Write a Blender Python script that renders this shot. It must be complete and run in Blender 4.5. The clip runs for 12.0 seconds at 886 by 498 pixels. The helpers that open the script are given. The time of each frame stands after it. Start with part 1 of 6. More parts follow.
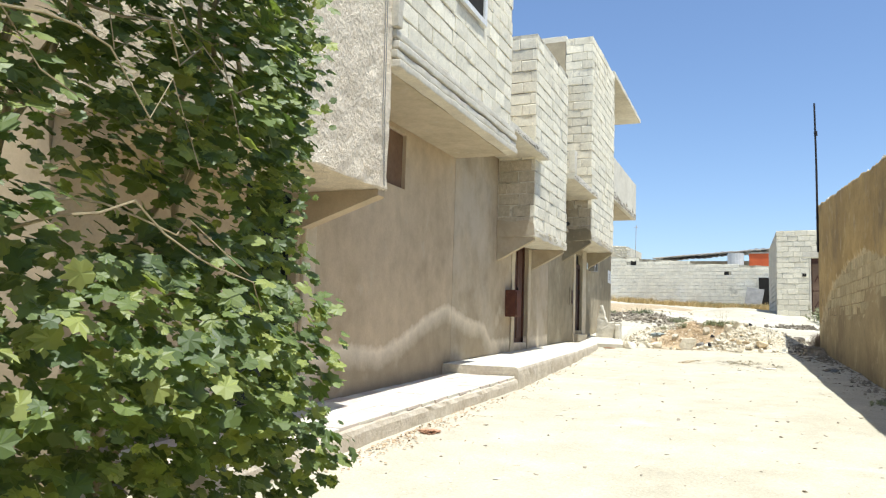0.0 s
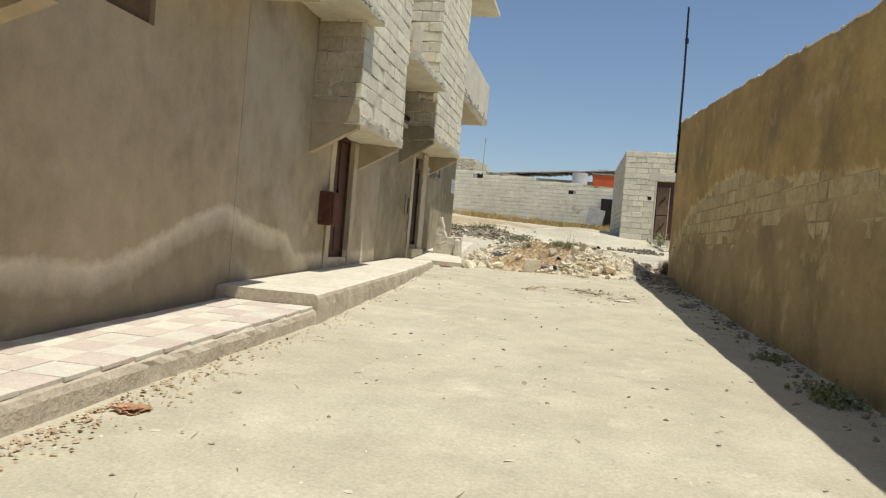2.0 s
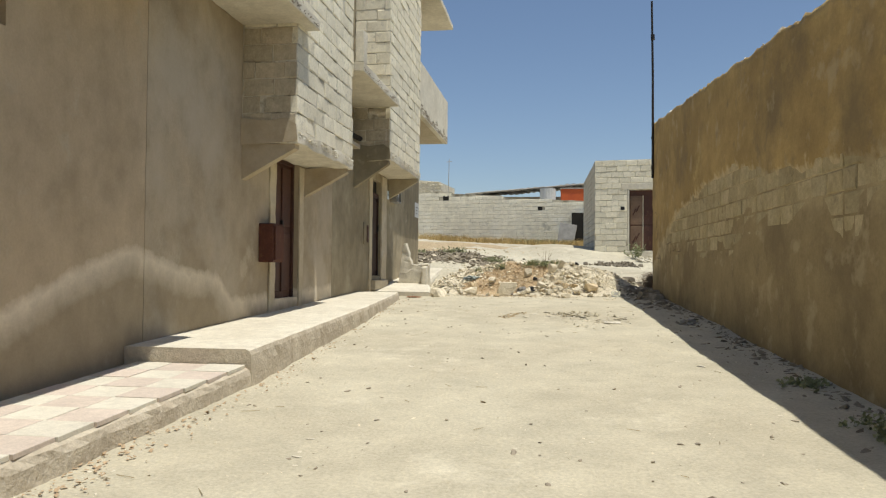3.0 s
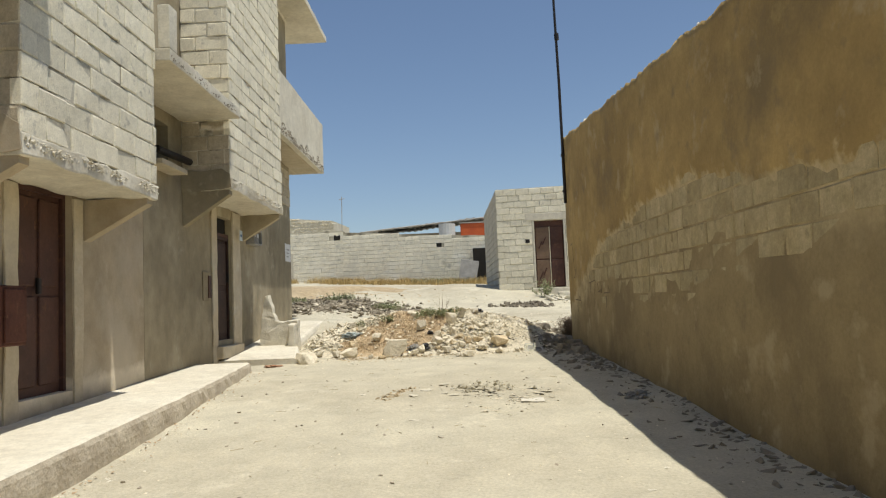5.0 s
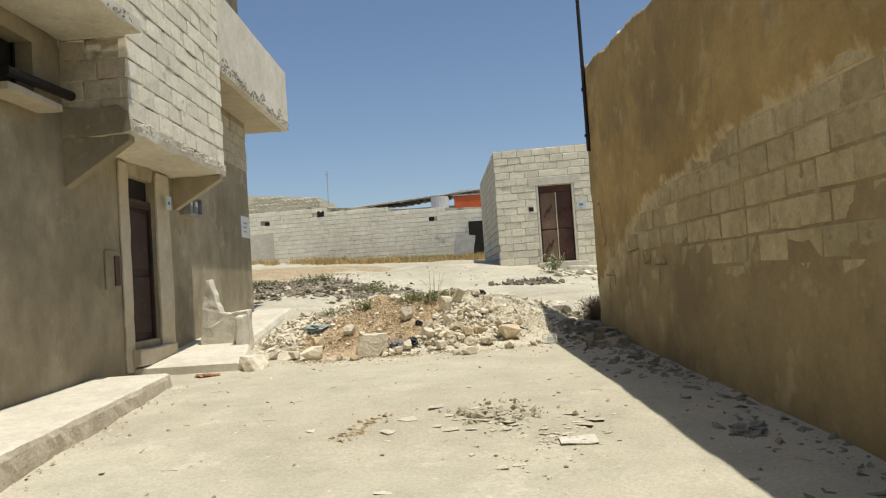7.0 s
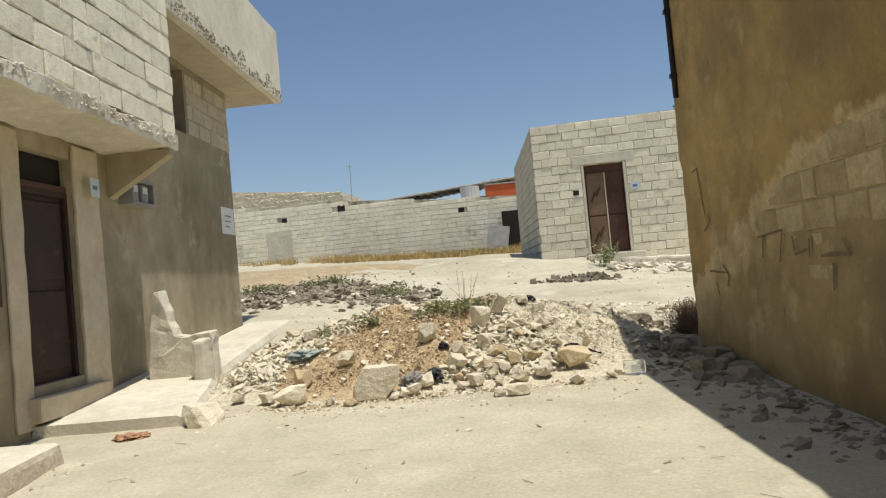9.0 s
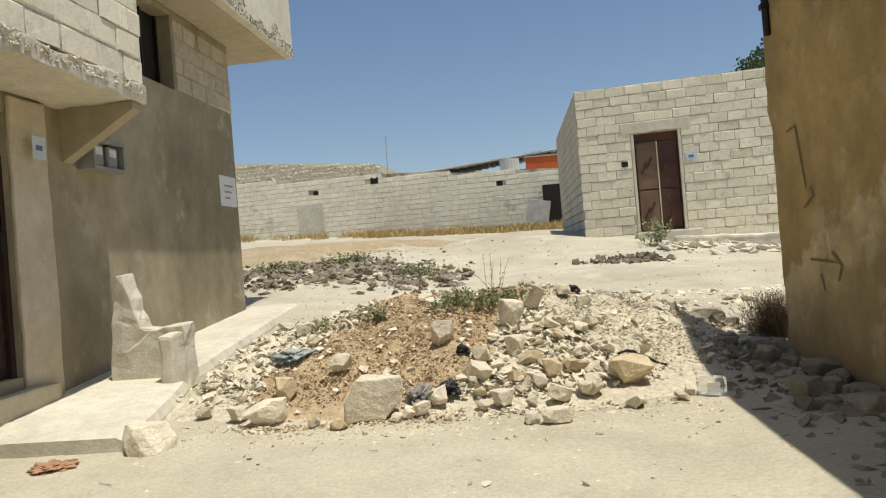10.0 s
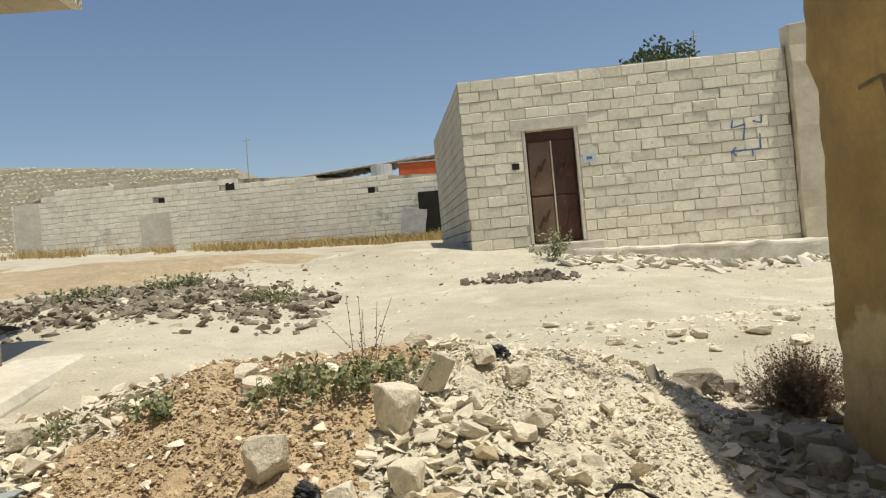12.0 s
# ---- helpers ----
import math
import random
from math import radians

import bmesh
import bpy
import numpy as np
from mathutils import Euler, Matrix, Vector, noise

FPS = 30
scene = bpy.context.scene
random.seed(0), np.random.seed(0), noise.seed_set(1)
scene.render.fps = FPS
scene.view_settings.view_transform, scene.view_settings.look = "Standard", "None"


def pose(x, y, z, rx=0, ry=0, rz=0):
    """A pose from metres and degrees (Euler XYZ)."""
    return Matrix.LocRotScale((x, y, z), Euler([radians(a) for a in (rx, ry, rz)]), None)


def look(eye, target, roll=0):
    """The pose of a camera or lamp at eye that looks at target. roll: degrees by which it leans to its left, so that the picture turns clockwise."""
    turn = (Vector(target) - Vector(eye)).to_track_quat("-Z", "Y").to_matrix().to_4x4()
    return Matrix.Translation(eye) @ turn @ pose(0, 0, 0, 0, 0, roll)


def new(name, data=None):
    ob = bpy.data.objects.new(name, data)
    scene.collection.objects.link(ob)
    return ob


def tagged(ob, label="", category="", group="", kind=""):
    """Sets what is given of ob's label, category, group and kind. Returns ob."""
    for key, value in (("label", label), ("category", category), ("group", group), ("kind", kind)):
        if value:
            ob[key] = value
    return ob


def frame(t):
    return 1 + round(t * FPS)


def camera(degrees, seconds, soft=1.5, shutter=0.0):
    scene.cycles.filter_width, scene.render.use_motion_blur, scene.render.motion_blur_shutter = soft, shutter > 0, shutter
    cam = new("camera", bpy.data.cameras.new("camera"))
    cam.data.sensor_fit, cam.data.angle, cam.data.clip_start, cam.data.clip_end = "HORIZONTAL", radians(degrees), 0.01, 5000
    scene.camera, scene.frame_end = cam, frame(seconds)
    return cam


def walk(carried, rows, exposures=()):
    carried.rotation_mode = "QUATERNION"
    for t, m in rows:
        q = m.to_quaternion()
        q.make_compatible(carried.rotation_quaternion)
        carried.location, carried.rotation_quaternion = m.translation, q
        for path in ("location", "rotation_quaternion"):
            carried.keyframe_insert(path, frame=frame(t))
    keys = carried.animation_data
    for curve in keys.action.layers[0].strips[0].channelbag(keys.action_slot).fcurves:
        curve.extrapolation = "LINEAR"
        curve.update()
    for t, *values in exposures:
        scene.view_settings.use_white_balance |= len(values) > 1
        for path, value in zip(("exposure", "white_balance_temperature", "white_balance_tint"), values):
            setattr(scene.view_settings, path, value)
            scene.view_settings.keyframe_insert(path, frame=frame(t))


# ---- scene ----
cam = camera(60.7, 12.0, 1.2)
PATH = [
    (0, (0.306, -0.228, 1.111), (-0.451, 1.613, 1.307), 1.8),
    (0.5, (0.185, 0.518, 1.125), (-0.42, 2.419, 1.271), 2.0),
    (1, (0.128, 1.2, 1.199), (-0.412, 3.124, 1.274), 4.1),
    (1.5, (0.033, 1.927, 1.201), (-0.272, 3.904, 1.222), 4.1),
    (2, (-0.104, 2.709, 1.206), (-0.468, 4.675, 1.182), 4.8),
    (2.5, (-0.216, 3.474, 1.232), (-0.508, 5.452, 1.182), 2.8),
    (2.7, (-0.241, 3.727, 1.236), (-0.523, 5.707, 1.22), 1.5),
    (4.3, (-0.137, 6.255, 1.44), (-0.436, 8.225, 1.607), -0.7),
    (4.5, (-0.131, 6.568, 1.485), (-0.309, 8.555, 1.625), -1.2),
    (5, (-0.127, 7.385, 1.488), (-0.166, 9.379, 1.632), -2.3),
    (5.5, (-0.16, 8.184, 1.511), (-0.227, 10.179, 1.637), -3.7),
    (6, (-0.158, 8.917, 1.52), (-0.183, 10.912, 1.658), -3.9),
    (6.5, (-0.183, 9.691, 1.511), (-0.236, 11.687, 1.623), -3.5),
    (7, (-0.132, 10.417, 1.526), (-0.16, 12.415, 1.611), -3.8),
    (7.5, (-0.137, 11.192, 1.579), (-0.243, 13.187, 1.656), -4.7),
    (7.7, (-0.157, 11.465, 1.591), (-0.28, 13.458, 1.7), -4.9),
    (9.3, (-0.182, 13.831, 1.661), (-0.293, 15.826, 1.734), -5.3),
    (9.5, (-0.158, 14.16, 1.703), (-0.364, 16.147, 1.799), -5.2),
    (10, (-0.117, 14.847, 1.703), (-0.341, 16.835, 1.721), -4.6),
    (10.5, (-0.165, 15.57, 1.754), (-0.375, 17.559, 1.788), -4.4),
    (11, (-0.213, 16.233, 1.773), (-0.468, 18.216, 1.831), -5.6),
    (11.5, (-0.259, 16.87, 1.814), (-0.258, 18.87, 1.825), -5.3),
    (12, (-0.221, 17.518, 1.855), (-0.107, 19.515, 1.868), -5.2),
]
EXPOSURES = [(0.0, 0.70, 5900, 10), (0.4, 0.44, 6150, 10), (0.8, 0.28, 6400, 10), (1.2, 0.16, 6500, 10), (1.6, 0.06, 6500, 10), (2.5, 0.0, 6500, 10), (7.7, 0.0, 6500, 10), (10.5, -0.02, 6650, 10), (12.0, -0.02, 6750, 10)]
walk(cam, [(t, look(eye, target, roll)) for t, eye, target, roll in PATH], EXPOSURES)

# ---- light ----
# high summer sun from the right and behind: the tall wall throws a narrow shade strip on the lane
SUN_WAY = Vector((-0.83, 0.52, -3.55)).normalized()
world = bpy.data.worlds.new("sky")
scene.world = world
world.use_nodes = True
wn = world.node_tree.nodes
sky = wn.new("ShaderNodeTexSky")
sky.sky_type, sky.sun_disc = "NISHITA", False
sky.sun_elevation, sky.sun_rotation = radians(74.6), radians(122)
sky.altitude, sky.air_density, sky.dust_density, sky.ozone_density = 400, 1.0, 0.9, 1.8
world.node_tree.links.new(sky.outputs[0], wn["Background"].inputs[0])
wn["Background"].inputs[1].default_value = 0.102
sun = new("sun", bpy.data.lights.new("sun", "SUN"))
sun.data.energy, sun.data.angle, sun.data.color = 4.2, radians(0.55), (1.0, 0.955, 0.85)
sun.matrix_world = look((0, 0, 40), Vector((0, 0, 40)) + SUN_WAY)

# ---- materials ----


def mat(name, c1, c2, scale=1.5, fine=30.0, rough=0.9, bump=0.3, depth=0.01, c3=None, speck=0.0, vary=0.0, metal=0.0, streak=0.0, damp=None, contrast=(0.35, 0.68), grit=0.16, mottle=0.10, blotch=()):
    """Two colours mixed by broad stains, a fine grain over both, bump; c3 shows in worn spots; vary: tint from piece to piece."""
    m = bpy.data.materials.new(name)
    m.use_nodes = True
    nt = m.node_tree
    n, L = nt.nodes, nt.links.new
    bs = n["Principled BSDF"]
    bs.inputs["Roughness"].default_value, bs.inputs["Metallic"].default_value = rough, metal
    bs.inputs["Specular IOR Level"].default_value = 0.25
    tc = n.new("ShaderNodeTexCoord")
    vec = tc.outputs["Object"]
    if streak:
        mp = n.new("ShaderNodeMapping")
        mp.inputs["Scale"].default_value = (1, 1, streak)
        L(vec, mp.inputs[0])
        broad_vec = mp.outputs[0]
    else:
        broad_vec = vec
    if vary:
        info = n.new("ShaderNodeObjectInfo")
        off = n.new("ShaderNodeVectorMath")
        off.operation = "MULTIPLY_ADD"
        L(info.outputs["Random"], off.inputs[0])
        off.inputs[1].default_value = (37, 53, 71)
        L(broad_vec, off.inputs[2])
        broad_vec = off.outputs[0]

    def noise_node(s, detail, v, rough_=0.6):
        t = n.new("ShaderNodeTexNoise")
        t.inputs["Scale"].default_value, t.inputs["Detail"].default_value, t.inputs["Roughness"].default_value = s, detail, rough_
        L(v, t.inputs["Vector"])
        return t.outputs["Fac"]

    def ramp(v, lo, hi):
        r = n.new("ShaderNodeMapRange")
        r.inputs[1].default_value, r.inputs[2].default_value = lo, hi
        L(v, r.inputs[0])
        return r.outputs[0]

    def mix(f, a, b, how="MIX"):
        x = n.new("ShaderNodeMix")
        x.data_type, x.blend_type = "RGBA", how
        for v, s in ((f, 0), (a, 6), (b, 7)):
            if hasattr(v, "is_linked"):
                L(v, x.inputs[s])
            else:
                x.inputs[s].default_value = v if s == 0 else (*v, 1)
        return x.outputs[2]

    col = mix(ramp(noise_node(scale, 6, broad_vec), *contrast), c1, c2)
    if c3:
        col = mix(ramp(noise_node(scale * 2.7, 8, broad_vec, 0.7), 0.58, 0.66), col, c3)
    late = []
    for tint, bscale, blo, bhi, amount in blotch:
        spot = n.new("ShaderNodeMath")
        spot.operation = "MULTIPLY"
        mp = n.new("ShaderNodeMapping")
        mp.inputs["Location"].default_value = (bscale * 7.3, 3.1, 1.7)
        L(vec, mp.inputs[0])
        L(ramp(noise_node(bscale, 7, mp.outputs[0], 0.62), blo, bhi), spot.inputs[0])
        spot.inputs[1].default_value = amount
        late.append((spot.outputs[0], tint))
    grain = noise_node(fine, 5, vec, 0.7)
    dark = n.new("ShaderNodeMapRange")
    dark.inputs[1].default_value, dark.inputs[2].default_value, dark.inputs[3].default_value, dark.inputs[4].default_value = 0.3, 0.7, 1 - grit, 1 + 0.6 * grit
    L(grain, dark.inputs[0])
    mott = n.new("ShaderNodeMapRange")
    mott.inputs[1].default_value, mott.inputs[2].default_value, mott.inputs[3].default_value, mott.inputs[4].default_value = 0.3, 0.7, 1 - mottle, 1 + mottle
    L(noise_node(scale * 6.3, 5, broad_vec, 0.65), mott.inputs[0])
    both = n.new("ShaderNodeMath")
    both.operation = "MULTIPLY"
    L(dark.outputs[0], both.inputs[0])
    L(mott.outputs[0], both.inputs[1])
    shade = n.new("ShaderNodeVectorMath")
    shade.operation = "SCALE"
    L(col, shade.inputs[0])
    L(both.outputs[0], shade.inputs["Scale"])
    col = shade.outputs[0]
    if speck:
        vo = n.new("ShaderNodeTexVoronoi")
        vo.inputs["Scale"].default_value = fine * 0.7
        L(vec, vo.inputs["Vector"])
        col = mix(ramp(vo.outputs["Distance"], speck, speck * 0.6), col, tuple(0.45 * v for v in c2))
    if vary:
        pm = n.new("ShaderNodeMapRange")
        pm.inputs[3].default_value, pm.inputs[4].default_value = 1 - vary, 1 + vary
        L(info.outputs["Random"], pm.inputs[0])
        s2 = n.new("ShaderNodeVectorMath")
        s2.operation = "SCALE"
        L(col, s2.inputs[0])
        L(pm.outputs[0], s2.inputs["Scale"])
        col = s2.outputs[0]
    if damp:
        # a wavy old damp line on the plaster: heights along the wall, in metres
        sep = n.new("ShaderNodeSeparateXYZ")
        L(vec, sep.inputs[0])
        line = n.new("ShaderNodeValToRGB")
        pts = damp["line"]
        y0, y1 = pts[0][0], pts[-1][0]
        el = line.color_ramp.elements
        for k, (py, pz) in enumerate(pts):
            e = el[k] if k < 2 else el.new(1.0)
            e.position, e.color = (py - y0) / (y1 - y0), (pz / 4, pz / 4, pz / 4, 1)
        L(ramp(sep.outputs[1], y0, y1), line.inputs[0])
        up = n.new("ShaderNodeMath")
        up.operation = "MULTIPLY_ADD"
        L(line.outputs[0], up.inputs[0])
        up.inputs[1].default_value = 4.0
        wob = n.new("ShaderNodeMath")
        wob.operation = "MULTIPLY_ADD"
        L(noise_node(6, 4, vec), wob.inputs[0])
        wob.inputs[1].default_value, wob.inputs[2].default_value = damp.get("rag", 0.12), -0.5 * damp.get("rag", 0.12)
        L(wob.outputs[0], up.inputs[2])
        below = n.new("ShaderNodeMath")
        below.operation = "SUBTRACT"
        L(up.outputs[0], below.inputs[0])
        L(sep.outputs[2], below.inputs[1])
        under = ramp(below.outputs[0], -0.03, 0.06)
        edge = n.new("ShaderNodeMapRange")
        edge.inputs[1].default_value, edge.inputs[2].default_value, edge.inputs[3].default_value, edge.inputs[4].default_value = 0.0, damp.get("band", 0.3), 1.0, 0.0
        L(below.outputs[0], edge.inputs[0])
        stained = mix(edge.outputs[0], damp["low"], damp["salt"])
        soft = n.new("ShaderNodeMath")
        soft.operation = "MULTIPLY"
        L(under, soft.inputs[0])
        soft.inputs[1].default_value = damp.get("strength", 0.7)
        sh2 = n.new("ShaderNodeVectorMath")
        sh2.operation = "SCALE"
        L(stained, sh2.inputs[0])
        L(both.outputs[0], sh2.inputs["Scale"])
        col = mix(soft.outputs[0], col, sh2.outputs[0])
    for spot, tint in late:
        col = mix(spot, col, tint)
    L(col, bs.inputs["Base Color"])
    b = n.new("ShaderNodeBump")
    b.inputs["Strength"].default_value, b.inputs["Distance"].default_value = bump, depth
    add = n.new("ShaderNodeMath")
    add.operation = "MULTIPLY_ADD"
    L(noise_node(fine * 0.25, 6, vec), add.inputs[0])
    add.inputs[1].default_value = 2.0
    L(grain, add.inputs[2])
    L(add.outputs[0], b.inputs["Height"])
    L(b.outputs[0], bs.inputs["Normal"])
    return m


M = {}
M["ground"] = mat("dusty_ground", (0.555, 0.515, 0.395), (0.455, 0.41, 0.305), 0.30, 40, 0.95, 0.5, 0.012, c3=(0.60, 0.555, 0.43), grit=0.20, mottle=0.13)
M["wall"] = mat("shade_side_plaster", (0.535, 0.435, 0.30), (0.43, 0.345, 0.23), 0.55, 40, 0.9, 0.3, 0.005, c3=(0.50, 0.43, 0.31), streak=0.85, grit=0.07, mottle=0.13, contrast=(0.4, 0.62),
                blotch=[((0.30, 0.235, 0.15), 0.8, 0.55, 0.72, 0.35), ((0.56, 0.48, 0.355), 3.0, 0.60, 0.70, 0.3)],
                damp={"line": [(-6, 0.5), (6.4, 0.55), (7.0, 0.82), (7.5, 0.84), (8.3, 0.78), (8.9, 0.94), (9.7, 1.22), (10.45, 1.42), (11.4, 1.2), (12.2, 1.15), (12.6, 0.85), (16, 0.9), (25, 1.3)],
                      "low": (0.37, 0.305, 0.205), "salt": (0.82, 0.73, 0.57), "band": 0.30, "strength": 0.95, "rag": 0.16})
M["wall_mid"] = mat("grey_tan_plaster", (0.475, 0.395, 0.275), (0.385, 0.315, 0.215), 0.55, 40, 0.9, 0.3, 0.005, c3=(0.50, 0.43, 0.31), streak=0.85, grit=0.07, mottle=0.13, contrast=(0.4, 0.62),
                blotch=[((0.29, 0.235, 0.155), 1.3, 0.54, 0.70, 0.5), ((0.56, 0.50, 0.395), 0.9, 0.48, 0.64, 0.55)],
                damp={"line": [(-6, 0.5), (6.4, 0.55), (7.0, 0.82), (7.5, 0.84), (8.3, 0.78), (8.9, 0.94), (9.7, 1.22), (10.45, 1.42), (11.4, 1.2), (12.2, 1.15), (12.6, 0.85), (16, 0.9), (25, 1.3)],
                      "low": (0.37, 0.305, 0.205), "salt": (0.82, 0.73, 0.57), "band": 0.30, "strength": 0.95, "rag": 0.16})
M["wall_far"] = mat("grey_render_plaster", (0.385, 0.33, 0.225), (0.255, 0.215, 0.14), 0.6, 40, 0.92, 0.35, 0.006, c3=(0.42, 0.375, 0.27), streak=0.8, grit=0.08, mottle=0.16, contrast=(0.4, 0.62),
                    blotch=[((0.19, 0.155, 0.10), 0.9, 0.53, 0.70, 0.5), ((0.47, 0.41, 0.30), 2.6, 0.60, 0.70, 0.4)])
M["soffit"] = mat("smooth_cement_plaster", (0.52, 0.455, 0.335), (0.42, 0.355, 0.25), 1.1, 30, 0.9, 0.25, 0.005, c3=(0.50, 0.45, 0.35), grit=0.08, blotch=[((0.33, 0.28, 0.20), 1.6, 0.55, 0.70, 0.5)])
M["post"] = mat("pale_door_post_cement", (0.62, 0.55, 0.41), (0.52, 0.44, 0.31), 1.1, 30, 0.9, 0.25, 0.005, c3=(0.60, 0.55, 0.44), grit=0.08)
M["rough"] = mat("rough_cast_plaster", (0.80, 0.70, 0.53), (0.70, 0.60, 0.445), 1.4, 22, 0.95, 0.8, 0.03, c3=(0.60, 0.51, 0.38), grit=0.14)
M["block"] = mat("limestone_concrete_block", (0.84, 0.785, 0.62), (0.75, 0.695, 0.54), 2.2, 60, 0.95, 0.5, 0.006, c3=(0.57, 0.53, 0.425), vary=0.10, blotch=[((0.50, 0.46, 0.36), 5.0, 0.58, 0.72, 0.5)])
M["block_joined"] = mat("limestone_concrete_block_far", (0.90, 0.845, 0.68), (0.81, 0.755, 0.60), 0.5, 30, 0.95, 0.5, 0.008, c3=(0.62, 0.58, 0.46), mottle=0.12,
                        blotch=[((0.50, 0.47, 0.38), 0.35, 0.54, 0.68, 0.4), ((0.90, 0.87, 0.76), 0.6, 0.55, 0.65, 0.5)])
M["stonework"] = mat("rough_cream_stonework", (0.74, 0.68, 0.53), (0.62, 0.55, 0.41), 1.2, 20, 0.95, 0.5, 0.01)
M["block_old"] = mat("stained_concrete_block", (0.50, 0.42, 0.26), (0.39, 0.315, 0.175), 1.8, 45, 0.95, 0.5, 0.006, c3=(0.31, 0.26, 0.165), vary=0.12, mottle=0.18)
# block darkened to tan: shade under canopies and balcony put into its colour
M["block_shaded"] = mat("shaded_tan_block", (0.52, 0.455, 0.335), (0.43, 0.37, 0.27), 2.0, 45, 0.95, 0.5, 0.006, c3=(0.36, 0.31, 0.23), vary=0.10, mottle=0.15)
M["mortar"] = mat("grey_mortar", (0.62, 0.575, 0.46), (0.20, 0.175, 0.125), 2.6, 50, 0.95, 0.8, 0.01, contrast=(0.48, 0.62))
M["mortar_hut"] = mat("pale_joint_mortar", (0.60, 0.55, 0.42), (0.22, 0.19, 0.13), 1.8, 40, 0.95, 0.8, 0.01, contrast=(0.46, 0.66))
M["mortar_dark"] = mat("weathered_joint_mortar", (0.26, 0.215, 0.14), (0.19, 0.15, 0.09), 3.0, 50, 0.95, 0.8, 0.01)
M["ochre"] = mat("ochre_mud_plaster", (0.475, 0.34, 0.145), (0.335, 0.235, 0.10), 0.5, 30, 0.95, 0.45, 0.008, c3=(0.47, 0.35, 0.15), grit=0.12, mottle=0.14, contrast=(0.40, 0.62),
                 blotch=[((0.21, 0.16, 0.09), 0.9, 0.50, 0.66, 0.8), ((0.50, 0.41, 0.26), 2.4, 0.57, 0.66, 0.55), ((0.23, 0.18, 0.11), 3.4, 0.58, 0.70, 0.6)],
                 damp={"line": [(-6, 1.9), (2, 1.95), (8, 2.1), (10.5, 2.2), (12.4, 2.3), (13.4, 2.42), (14.6, 2.62), (16.2, 2.55), (18.5, 2.3), (20.2, 1.7), (21.3, 1.2)],
                       "low": (0.315, 0.25, 0.145), "salt": (0.66, 0.55, 0.34), "band": 0.55, "rag": 0.45, "strength": 0.8})
M["concrete"] = mat("weathered_concrete", (0.71, 0.665, 0.545), (0.59, 0.54, 0.43), 1.3, 35, 0.92, 0.5, 0.008, c3=(0.70, 0.655, 0.54), grit=0.12)
M["kerb"] = mat("crumbled_kerb_concrete", (0.60, 0.535, 0.42), (0.45, 0.385, 0.29), 3.5, 25, 0.95, 0.6, 0.016, c3=(0.62, 0.56, 0.45), grit=0.12)
M["tile_cream"] = mat("cream_terrazzo_tile", (0.72, 0.68, 0.57), (0.64, 0.60, 0.50), 3, 80, 0.7, 0.1, 0.002, vary=0.05)
M["tile_pink"] = mat("pink_terrazzo_tile", (0.66, 0.57, 0.485), (0.59, 0.505, 0.43), 3, 80, 0.7, 0.1, 0.002, vary=0.06)
M["rust"] = mat("brown_painted_rusty_steel", (0.115, 0.055, 0.04), (0.075, 0.04, 0.032), 2.5, 40, 0.6, 0.25, 0.003, c3=(0.15, 0.075, 0.045), metal=0.2)
M["rust_box"] = mat("red_brown_rusty_box", (0.14, 0.055, 0.035), (0.09, 0.035, 0.025), 4, 40, 0.7, 0.3, 0.003, c3=(0.17, 0.08, 0.045), metal=0.2)
M["rust_dark"] = mat("dark_brown_steel", (0.065, 0.036, 0.028), (0.04, 0.024, 0.020), 2.5, 40, 0.6, 0.25, 0.003, c3=(0.09, 0.048, 0.034), metal=0.2)
# lighter door brown with the sunlit look put into its colour
M["door_sunlit"] = mat("sunlit_brown_steel", (0.23, 0.15, 0.10), (0.16, 0.105, 0.07), 2.5, 40, 0.65, 0.25, 0.003, c3=(0.20, 0.14, 0.09), metal=0.1)
M["green"] = mat("dark_green_steel", (0.020, 0.034, 0.030), (0.014, 0.022, 0.020), 2.0, 30, 0.45, 0.2, 0.003, c3=(0.035, 0.05, 0.042), metal=0.2)
M["board"] = mat("brown_board", (0.20, 0.125, 0.075), (0.15, 0.09, 0.055), 3.0, 30, 0.8, 0.3, 0.004)
M["dark"] = mat("dark_interior", (0.03, 0.027, 0.022), (0.02, 0.018, 0.015), 2.0, 20, 0.9, 0.1, 0.004)
M["pole"] = mat("dark_steel_pole", (0.035, 0.032, 0.030), (0.05, 0.04, 0.035), 5.0, 50, 0.5, 0.2, 0.002, metal=0.5)
M["earth"] = mat("heap_soil", (0.585, 0.45, 0.28), (0.50, 0.375, 0.225), 2.0, 18, 0.95, 1.0, 0.03, c3=(0.60, 0.47, 0.31), grit=0.2, mottle=0.15)
M["rubble_dust"] = mat("rubble_dust", (0.76, 0.69, 0.53), (0.65, 0.58, 0.435), 2.5, 18, 0.95, 1.0, 0.03, c3=(0.56, 0.50, 0.38), grit=0.22, mottle=0.14)
M["stone"] = mat("pale_limestone_rock", (0.79, 0.72, 0.565), (0.68, 0.605, 0.455), 3.0, 25, 0.92, 0.6, 0.012, c3=(0.60, 0.52, 0.38), vary=0.14)
M["stone_tan"] = mat("tan_limestone_rock", (0.70, 0.58, 0.39), (0.59, 0.46, 0.28), 3.0, 25, 0.92, 0.6, 0.012, vary=0.12)
M["grit"] = mat("grey_crumbled_block", (0.62, 0.575, 0.45), (0.50, 0.46, 0.35), 3.0, 30, 0.95, 0.6, 0.012, c3=(0.72, 0.68, 0.56))
